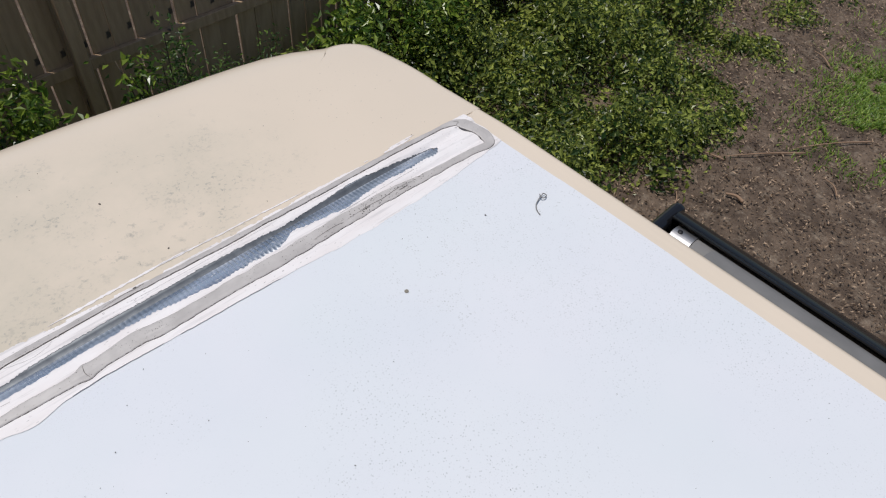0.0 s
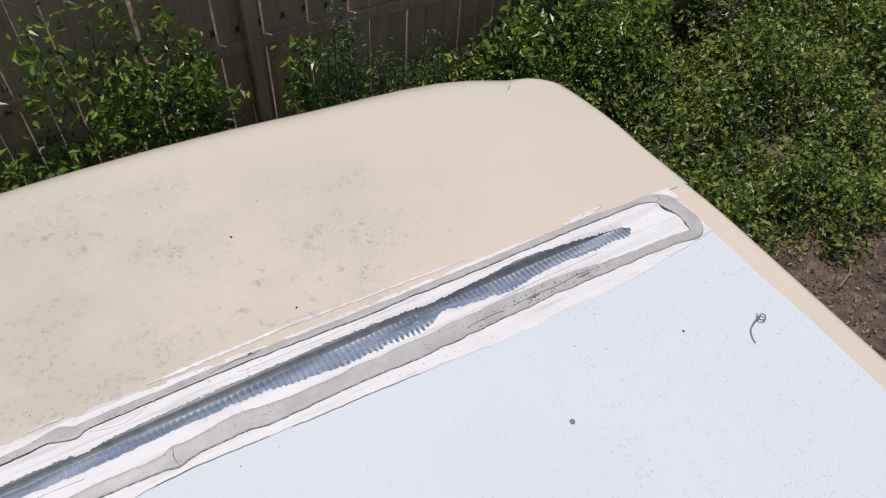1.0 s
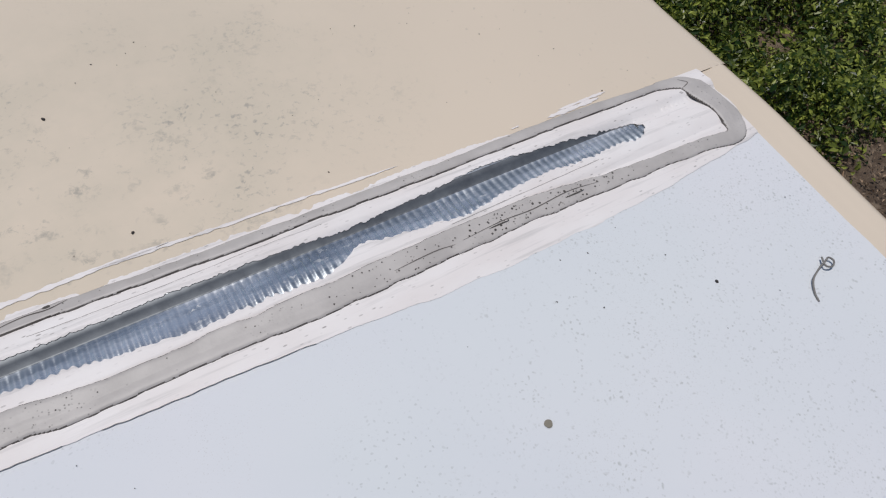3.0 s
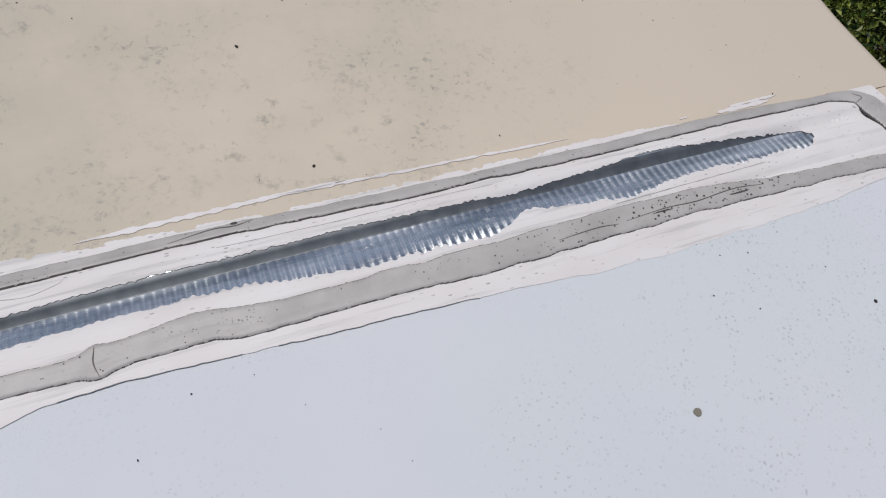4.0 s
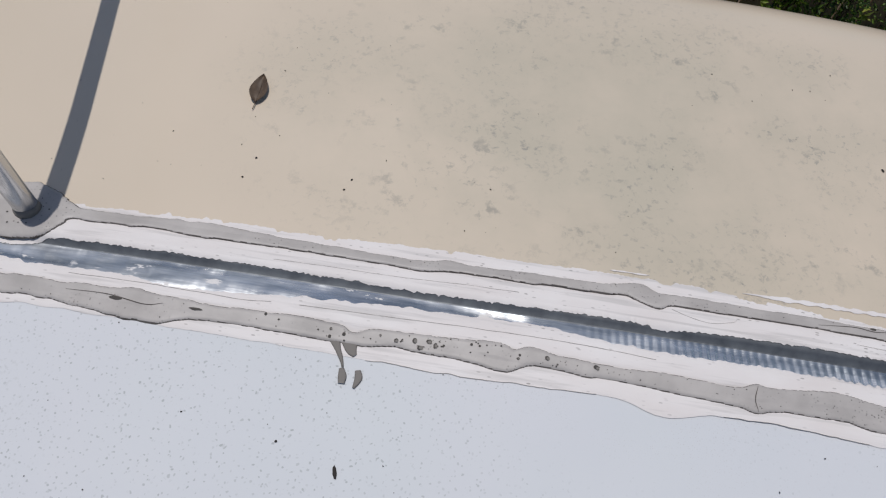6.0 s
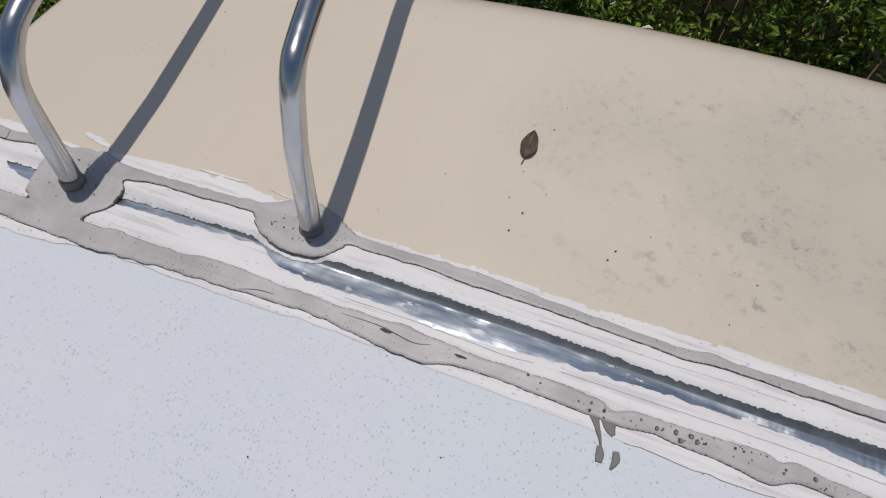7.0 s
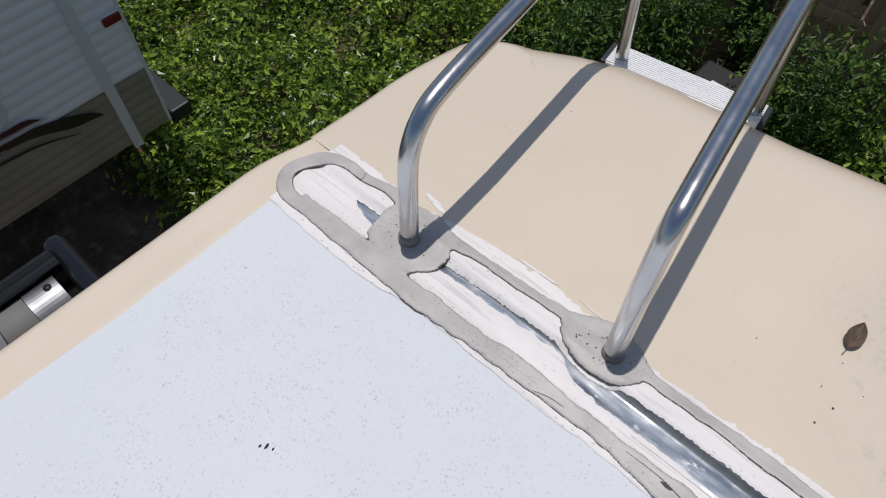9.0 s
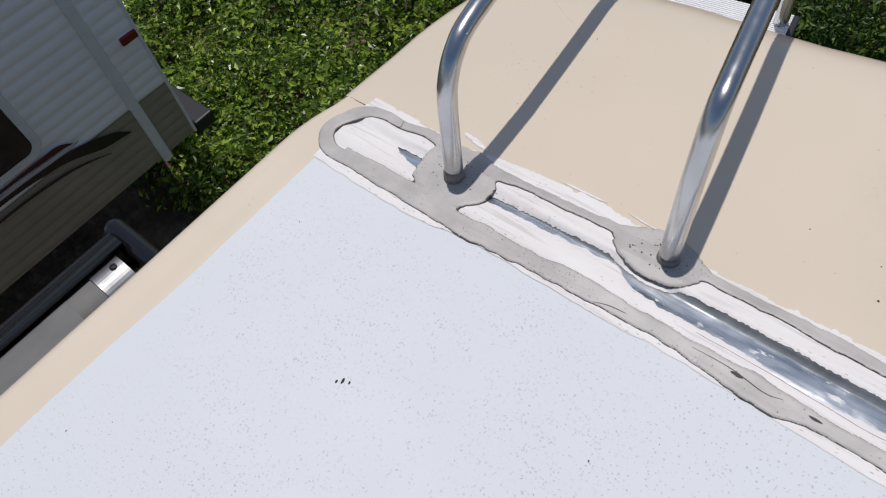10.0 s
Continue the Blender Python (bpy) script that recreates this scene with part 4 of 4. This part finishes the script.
spot = thing("dirt_spot", (0.669, -0.191, surf(0.669, -0.191) + 0.0012), "round grey-brown spot of dirt dried on the white membrane", "dirt")
ring = [(0.0040 * (1 + 0.08 * math.sin(3 * w)) * math.cos(w), 0.0040 * math.sin(w)) for w in np.linspace(0, 2 * math.pi, 19)[:-1]]
v = [(x, y, 0.0) for x, y in ring] + [(x * 0.8, y * 0.8, 0.0006) for x, y in ring] + [(x * 0.45, y * 0.45, 0.0003) for x, y in ring]
fc = [(j * 18 + i, j * 18 + (i + 1) % 18, (j + 1) * 18 + (i + 1) % 18, (j + 1) * 18 + i) for j in range(2) for i in range(18)] + [tuple(36 + i for i in range(18))]
part("crust", mesh_of("crust", v, fc, [material("grey_brown_dirt", (0.23, 0.21, 0.17), 0.9)[0]]), None, spot)

rs = np.random.RandomState(9)
dv, df = [], []


def speck(x, y, r, h=0.0009, long=1.0, turn=0.0):
    k0, seg = len(dv), 7
    for ring, q in ((1.0, 0.0), (0.55, 1.0)):
        for k in range(seg):
            w = 2 * math.pi * k / seg
            e = r * ring * rs.uniform(0.75, 1.2)
            a, b_ = long * e * math.cos(w), e * math.sin(w)
            px, py = x + a * math.cos(turn) - b_ * math.sin(turn), y + a * math.sin(turn) + b_ * math.cos(turn)
            dv.append((px, py, surf(px, py) + 0.0006 + h * q))
    df.extend([(k0 + k, k0 + (k + 1) % seg, k0 + seg + (k + 1) % seg, k0 + seg + k) for k in range(seg)])
    df.append(tuple(k0 + seg + k for k in range(seg)))


for x, y, r, lg in ((0.919, -0.150, 0.0024, 1.0), (-0.286, 0.197, 0.0014, 1), (-0.115, 0.229, 0.0011, 1), (-0.407, 0.194, 0.0014, 1), (-0.399, 0.225, 0.0016, 1), (-0.227, -0.123, 0.0022, 3.2), (-0.289, -0.103, 0.0016, 1), (-0.28, 0.213, 0.0012, 1.4), (0.413, 0.166, 0.0016, 1.3), (0.376, 0.35, 0.0016, 1.8), (-0.844, -0.247, 0.0016, 2.5), (-0.850, -0.252, 0.0012, 2.0), (-0.836, -0.244, 0.001, 2.2), (0.977, 0.127, 0.001, 1), (-0.38, 0.262, 0.0007, 1)):
    speck(x, y, r, 0.0009, lg, rs.uniform(0.8, 2.2))
for k in range(420):
    x, y = rs.uniform(-1.1, 1.1), rs.uniform(-0.9, 0.012)
    if y > -0.02 or fbm(x, y, 2.5, 91) > -0.1:
        speck(x, y, 0.0004 + 0.0005 * rs.rand() ** 3, 0.0004, rs.uniform(1, 1.8), rs.uniform(0, 3))
for k in range(120):
    speck(rs.uniform(-1.05, 1.05), rs.uniform(0.14, 0.52), 0.0003 + 0.0005 * rs.rand() ** 3, 0.0004, rs.uniform(1, 2.4), rs.uniform(0, 3))
tagged(part("dirt_specks", mesh_of("dirt_specks", dv, df, [SPECK], False)), "tiny dark specks of dirt on the roof", "dirt", "", "stuff")


# ---- neighbouring trailer ----
NX, NY, PITCH = -3.9, 0.80, 0.068
camper = thing("neighbour_trailer", (0, 0, 0), "white ribbed travel trailer with taupe skirt parked alongside", "trailer")


def ribbed(z0, z1, y0, y1, mat, name, label):
    zs = np.arange(z0, z1 + 0.001, PITCH / 8)
    v = [(NX + 0.007 * abs(math.sin(math.pi * z / PITCH)) ** 0.8, y, z) for y in (y0, y1) for z in zs]
    k = len(zs)
    fc = [(i, k + i, k + i + 1, i + 1) for i in range(k - 1)]
    return part(name, mesh_of(name, v, fc, [mat]), None, camper, label)


ribbed(1.17, 3.2, -8.0, NY, SIDING, "upper_siding", "white ribbed metal siding")
ribbed(0.74, 1.17, -8.0, NY, TAUPE, "lower_siding", "taupe ribbed metal siding")
part("body", box(2.36, 8.8, 2.46, (NX - 1.20, -3.62, 1.97)), SIDING, camper)
part("corner_moulding", box(0.02, 0.062, 2.5, (NX + 0.012, 0.555, 1.955), 0.006, 2), MOULDING, camper, "grey-white vertical moulding")
part("corner_moulding", box(0.016, 0.020, 2.46, (NX + 0.006, NY - 0.004, 1.97), 0.005, 2), MOULDING, camper)
lamp = part("marker_lamp", box(0.022, 0.105, 0.052, (NX + 0.018, 0.735, 1.54), 0.010, 3), REDLENS, camper, "dark red oval marker lamp")
part("lamp_base", box(0.012, 0.115, 0.060, (NX + 0.010, 0.735, 1.54), 0.005, 2), MOULDING, lamp)
part("bumper", box(1.9, 0.14, 0.10, (NX - 0.98, NY + 0.10, 0.70), 0.012, 2), RUBBER, camper, "black rear bumper")
part("chassis", box(2.0, 8.2, 0.14, (NX - 1.25, -3.7, 0.66)), RUBBER, camper)


def rounded_panel(sy, sz, r, depth):
    """A flat panel facing +x with rounded corners."""
    ring = []
    for cy, cz, w0 in ((1, 1, 0), (-1, 1, 90), (-1, -1, 180), (1, -1, 270)):
        for q in range(7):
            w = radians(w0 + 15 * q)
            ring.append((cy * (sy / 2 - r) + r * math.cos(w), cz * (sz / 2 - r) + r * math.sin(w)))
    k = len(ring)
    v = [(d, y, z) for d in (0.0, depth) for y, z in ring] + [(depth + 0.003, y * 0.985, z * 0.985) for y, z in ring]
    fc = [(j * k + i, j * k + (i + 1) % k, (j + 1) * k + (i + 1) % k, (j + 1) * k + i) for j in range(2) for i in range(k)]
    fc.append(tuple(2 * k + i for i in range(k)))
    return v, fc


wv = part("window", mesh_of("window", *rounded_panel(0.94, 0.74, 0.10, 0.022), [MOULDING], False), None, camper, "window with a rounded grey-white frame", pose(NX, -0.415, 1.67))
part("pane", mesh_of("pane", *rounded_panel(0.84, 0.64, 0.06, 0.006), [GLASS], False), None, wv, "dark tinted pane", pose(0.021, 0, 0))


def swoosh(pts, half, mat, lift, label):
    q = smooth_path([(y, z, h) for (y, z), h in zip(pts, half)], 8)
    v, fc = [], []
    for y, z, h in q:
        for s in (-1, 1):
            v.append((NX + lift, y, z + s * max(h, 0.0005)))
    v += [(a - 0.003, b_, c) for a, b_, c in v]
    m_ = len(q)
    for i in range(m_ - 1):
        fc.append((2 * i, 2 * i + 1, 2 * i + 3, 2 * i + 2))
    part("decal", mesh_of("decal", v, fc, [mat], False), None, camper, label)


swoosh([(0.46, 1.05), (0.39, 1.085), (0.28, 1.12), (0.14, 1.17), (0.0, 1.195), (-0.3, 1.215), (-0.8, 1.20), (-1.6, 1.15)], [0.003, 0.026, 0.042, 0.034, 0.022, 0.014, 0.010, 0.004], DECAL, 0.017, "black swoosh decal")
swoosh([(0.30, 1.02), (0.16, 1.075), (0.0, 1.11), (-0.3, 1.13), (-0.8, 1.11)], [0.002, 0.007, 0.009, 0.008, 0.003], DECAL, 0.018, "thin black swoosh decal")
swoosh([(0.165, 1.235), (0.10, 1.262), (0.0, 1.268), (-0.25, 1.272), (-0.8, 1.25)], [0.002, 0.016, 0.016, 0.009, 0.004], MAROON, 0.018, "dark maroon swoosh decal")
swoosh([(0.20, 1.225), (0.13, 1.228), (0.03, 1.232), (-0.25, 1.243), (-0.8, 1.225)], [0.003, 0.011, 0.012, 0.010, 0.005], SILVER_DECAL, 0.020, "silver swoosh decal")


# ---- ground, fence and plants ----
gv, gf = [], []
gxs = np.concatenate([[-400, -100, -30, -14], np.linspace(-9, 14, 93), [20, 40, 120, 400]])
gys = np.concatenate([[-400, -100, -30, -12], np.linspace(-6, 9, 61), [14, 30, 120, 400]])
for y in gys:
    for x in gxs:
        near = abs(x) < 20 and abs(y) < 14
        gv.append((x, y, (0.05 * fbm(x, y, 0.7, 51) + 0.02 * fbm(x, y, 3, 52)) if near else 0.0))
k = len(gxs)
gf = [(j * k + i, j * k + i + 1, (j + 1) * k + i + 1, (j + 1) * k + i) for j in range(len(gys) - 1) for i in range(k - 1)]
tagged(part("ground", mesh_of("ground", gv, gf, [SOIL])), "dry brown soil with roots and litter", "ground", "", "structure")

FENCE_Y = 3.95
rng = random.Random(4)
fence = thing("fence", (0, FENCE_Y, 0), "weathered brown wooden board fence", "fence", "", "structure")
board_mesh = []
for k in range(4):
    bm = box(0.158, 0.018, 2.06, (0, 0, 1.05), 0.003, 1)
    me = bpy.data.meshes.new("board")
    bm.to_mesh(me)
    bm.free()
    me.materials.append(WOOD)
    board_mesh.append(me)
for k in range(72):
    x = -5.5 + 0.166 * k
    part("board", rng.choice(board_mesh), None, fence, "", pose(x + rng.uniform(-0.003, 0.003), rng.uniform(-0.002, 0.004), rng.uniform(-0.03, 0.02), 0, rng.uniform(-0.5, 0.5), rng.uniform(-1, 1)))
for z in (0.30, 1.10, 1.94):
    part("fence_rail", box(12.0, 0.04, 0.088, (0.45, -0.031, z), 0.004, 1), WOOD, fence)
for x in (-3.36, -0.96, 1.44, 3.84, 6.24):
    part("fence_post", box(0.092, 0.092, 2.15, (x, -0.098, 1.05), 0.006, 1), WOOD, fence)


def leaf_cloud(name, centres, normals, sizes, ratio, mat, fold=0.25, rs=None):
    """Many folded leaves as one mesh: four corners and a raised midrib each."""
    m_ = len(centres)
    nrm = normals / np.linalg.norm(normals, axis=1)[:, None]
    ref = rs.normal(size=(m_, 3))
    a = np.cross(nrm, ref)
    a /= np.linalg.norm(a, axis=1)[:, None] + 1e-9
    b_ = np.cross(nrm, a)
    L, W = sizes[:, None], sizes[:, None] * ratio
    base = centres - a * L * 0.5
    tip = centres + a * L * 0.5 - nrm * L * 0.12
    lft = centres + b_ * W * 0.5 + nrm * L * fold * 0.4 - a * L * 0.05
    rgt = centres - b_ * W * 0.5 + nrm * L * fold * 0.4 - a * L * 0.05
    v = np.stack([base, rgt, tip, lft], 1).reshape(-1, 3)
    i = np.arange(m_)[:, None] * 4
    fc = np.concatenate([i + np.array([[0, 1, 2]]), i + np.array([[0, 2, 3]])], 0)
    return mesh_of(name, v, fc, [mat], False)


def cover_height(x, y):
    h = 0.26 + 0.42 * fbm(x, y, 1.0, 61) + 0.26 * fbm(x, y, 2.8, 62) + 0.10 * max(0, y - 2.0)
    return h


def soil_gap(x, y):
    """Below zero where the soil lies bare."""
    edge = 1.0 + 0.35 * fbm(x, y, 0.8, 63) + 0.25 * fbm(x, y, 2.5, 64)
    if x > 0:
        s = y - (edge if x > 4.2 else edge - (4.2 - x) * 0.9)
        return min(s, 1.0) if x < 6.6 else min(s, 0.45 * fbm(x, y, 1.5, 65) + 0.05 + (y - 1.8) * 0.3)
    return y - (0.50 + 0.3 * fbm(x, y, 1.0, 66))


def weeds(name, x0, x1, y0, y1, clumps, seed, label, mat, sizes):
    """Leafy shoots in uneven clumps, each a small dome of leaves."""
    rs = np.random.RandomState(seed)
    P, S, N = [], [], []
    for x, y in zip(rs.uniform(x0, x1, clumps), rs.uniform(y0, y1, clumps)):
        s = soil_gap(x, y)
        if s < -0.05 or (s < 0.3 and rs.rand() > 0.20 + 2.2 * max(0, s)):
            continue
        h = max(0.06, cover_height(x, y)) * min(1.0, 0.35 + 2.0 * max(0, s)) * rs.uniform(0.3, 1.55)
        r = rs.uniform(0.05, 0.13)
        m_ = rs.randint(10, 24)
        d = rs.normal(size=(m_, 2)) * r
        z = h - (d ** 2).sum(1) * 5.0 - rs.rand(m_) ** 2 * 0.16
        P.append(np.column_stack([x + d[:, 0], y + d[:, 1], np.maximum(z, 0.02)]))
        S.append(rs.uniform(0.6, 1.3, m_) * rs.choice(sizes))
        N.append(rs.normal(size=(m_, 3)) * 0.45 + np.column_stack([d[:, 0] / r * 0.45, d[:, 1] / r * 0.45, np.full(m_, 0.9)]))
    P, S, N = np.vstack(P), np.concatenate(S), np.vstack(N)
    tagged(part(name, leaf_cloud(name, P, N, S, 0.50, mat, 0.3, rs)), label, "weeds", "", "stuff")


weeds("ground_cover", 1.0, 9.5, -1.2, 3.9, 15000, 71, "dense low dark green ivy and weeds over the soil", IVY, (0.034, 0.050, 0.070))
weeds("ground_cover", -8.0, 1.0, 0.5, 3.9, 7800, 72, "dense low bright green weeds over the soil", WEED, (0.034, 0.050, 0.070))

# grass patch and litter
rs = np.random.RandomState(81)
m_ = 24000
gx_, gy_ = rs.normal(8.1, 0.75, m_), rs.normal(-0.1, 0.38, m_)
keep = np.array([fbm(a, b_, 1.6, 82) > -0.25 and a > 6.1 + 0.4 * fbm(a, b_, 2, 83) for a, b_ in zip(gx_, gy_)])
gx_, gy_ = gx_[keep], gy_[keep]
m_ = len(gx_)
h = rs.uniform(0.02, 0.065, m_)
w = rs.uniform(0, 6.283, m_)
lean = rs.uniform(0.2, 1.6, m_) * h
base = np.stack([gx_, gy_, np.full(m_, 0.0)], 1)
side_ = np.stack([np.cos(w), np.sin(w), np.zeros(m_)], 1) * 0.006
dirv = np.stack([-np.sin(w), np.cos(w), np.zeros(m_)], 1)
midp = base + dirv * lean[:, None] * 0.35 + np.array([0, 0, 1]) * h[:, None] * 0.6
tipp = base + dirv * lean[:, None] + np.array([0, 0, 1]) * h[:, None]
v = np.stack([base - side_, base + side_, midp + side_ * 0.8, midp - side_ * 0.8, tipp], 1).reshape(-1, 3)
i = np.arange(m_) * 5
fc = [(a, a + 1, a + 2, a + 3) for a in i.tolist()] + [(a + 3, a + 2, a + 4) for a in i.tolist()]
tagged(part("grass", mesh_of("grass", v, fc, [GRASS], False)), "patch of bright green grass", "grass", "", "stuff")
m_ = 30000
P = np.stack([rs.uniform(2.5, 11, m_), rs.uniform(-1.5, 3.2, m_), rs.uniform(0.012, 0.03, m_)], 1)
nrm = rs.normal(size=P.shape) * 0.25 + np.array([0, 0, 1.0])
tagged(part("leaf_litter", leaf_cloud("leaf_litter", P, nrm, rs.uniform(0.010, 0.048, m_), 0.35, LITTER, 0.2, rs)), "brown dead leaves and chips on the soil", "leaf litter", "", "stuff")


def shrub(x, y, height, spread, leaves, size, mat, seed, label, ratio=0.42, stems=5):
    rs = np.random.RandomState(seed)
    t = thing("shrub", (x, y, 0), label, "shrub", "shrubs by the fence")
    tips = []
    for k in range(stems):
        w = rs.uniform(0, 6.283)
        top_ = np.array([spread * 0.6 * math.cos(w), spread * 0.35 * math.sin(w), height * rs.uniform(0.72, 1.0)])
        pth = smooth_path([(0.03 * math.cos(w), 0.03 * math.sin(w), -0.05), tuple(top_ * 0.35 + rs.normal(size=3) * 0.03), tuple(top_ * 0.7 + rs.normal(size=3) * 0.04), tuple(top_)], 5)
        v, fc = tube(pth, np.linspace(0.011, 0.003, len(pth)), 6)
        part("stem", mesh_of("stem", v, fc, [BARK]), None, t)
        for u in np.linspace(0.25, 1.0, 7):
            tips.append(pth[int(u * (len(pth) - 1))])
            for q in range(2):
                e = pth[int(u * (len(pth) - 1))] + rs.normal(size=3) * np.array([spread, spread * 0.7, spread * 0.6]) * 0.28
                tips.append(e)
    tips = np.array(tips)
    c = tips[rs.randint(0, len(tips), leaves)] + rs.normal(size=(leaves, 3)) * np.array([0.075, 0.065, 0.075]) * (spread / 0.45)
    c[:, 2] = np.abs(c[:, 2])
    c[:, 1] = np.minimum(c[:, 1], FENCE_Y - 0.07 - y)
    nrm = rs.normal(size=c.shape) * 0.6 + np.array([0, -0.2, 0.9])
    part("foliage", leaf_cloud("foliage", c, nrm, size * rs.uniform(0.6, 1.25, leaves), ratio, mat, 0.25, rs), None, t)
    return t


for x, y, hgt, sp, cnt, size, mt, lb in (
    (0.38, 3.55, 1.85, 0.46, 1050, 0.075, PRIVET, "tall loose privet shrub with glossy green leaves"),
    (0.90, 3.60, 1.55, 0.36, 1300, 0.075, PRIVET, "loose privet shrub with glossy green leaves"),
    (-0.60, 3.60, 1.10, 0.36, 520, 0.07, PRIVET, "loose privet shrub with glossy green leaves"),
    (1.60, 3.50, 1.35, 0.20, 420, 0.07, PRIVET, "thin upright sapling with sparse leaves"),
    (1.95, 3.50, 1.50, 0.24, 1300, 0.04, CEDAR, "small feathery green cedar sapling"),
    (2.48, 3.45, 1.08, 0.32, 1900, 0.035, CEDAR, "small feathery green cedar bush"),
    (3.5, 3.45, 1.05, 0.5, 1700, 0.08, PRIVET, "low broad-leaved green bush"),
    (4.4, 3.4, 1.0, 0.6, 2200, 0.075, PRIVET, "low broad-leaved green bush"),
    (-2.55, 3.0, 1.35, 0.65, 5200, 0.05, CEDAR, "dense feathery dark green bush"),
    (-0.95, 3.35, 1.45, 0.42, 3200, 0.05, CEDAR, "dense feathery dark green bush"),
    (-2.15, 3.50, 1.15, 0.42, 3600, 0.05, CEDAR, "dense feathery dark green bush"),
    (-1.02, 3.60, 0.95, 0.30, 2200, 0.05, CEDAR, "dense feathery dark green bush"),
    (-1.58, 3.78, 1.25, 0.26, 2400, 0.05, CEDAR, "dense feathery dark green bush"),
    (-3.2, 3.2, 1.1, 0.7, 3600, 0.05, PRIVET, "dense broad-leaved green bush"),
):
    shrub(x, y, hgt, sp, cnt, size, mt, int(150 + x * 10), lb)

tote = thing("tool_case", (-1.52, 3.30, 0.32), "black plastic tool case with a white and red front", "case")
part("body", box(0.36, 0.22, 0.76, (0, 0, 0.08), 0.025, 3), RUBBER, tote)
part("lid", box(0.37, 0.23, 0.05, (0, 0, 0.48), 0.02, 3), RUBBER, tote, "black lid")
part("panel", box(0.17, 0.06, 0.012, (0.02, -0.08, 0.505), 0.005, 2), WHITE_PLASTIC, tote, "white panel")
part("latch", box(0.12, 0.035, 0.014, (0.03, -0.092, 0.512), 0.005, 2), RED_PLASTIC, tote, "dull red latch")

branch = thing("bare_branch", (-0.98, 3.42, 0), "thin bare brown branch leaning by the fence", "branch")
q = smooth_path([(0, 0, -0.05), (0.08, -0.01, 0.35), (0.14, 0, 0.69), (0.22, 0.01, 1.0), (0.33, 0.03, 1.27), (0.48, 0.06, 1.45), (0.70, 0.12, 1.60)], 6)
v, fc = tube(q, np.linspace(0.011, 0.004, len(q)), 8)
part("stem", mesh_of("stem", v, fc, [BARK]), None, branch)

# sticks and a fallen branch on the bare soil
rs = np.random.RandomState(31)
for x, y, ln, w in ((5.2, 0.42, 0.16, 1.7), (5.9, 0.55, 0.9, 2.5), (6.6, 0.15, 0.8, 2.55), (4.75, 0.75, 0.30, 0.4), (7.9, 0.9, 0.3, 1.0), (6.0, -0.1, 0.22, 0.9), (5.5, 0.9, 0.35, 2.0)):
    st = thing("stick", (x, y, 0.03), "dry brown stick lying on the soil", "stick", "sticks on the soil")
    q = smooth_path([(-ln / 2 * math.cos(w), -ln / 2 * math.sin(w), 0.0), (0.02, 0.015 * rs.normal(), 0.012), (ln / 2 * math.cos(w), ln / 2 * math.sin(w), 0.0)], 6)
    v, fc = tube(q, np.linspace(0.008, 0.004, len(q)) * (2.2 if ln < 0.2 else 1.0), 7)
    part("twig", mesh_of("twig", v, fc, [DRY_STICK]), None, st)
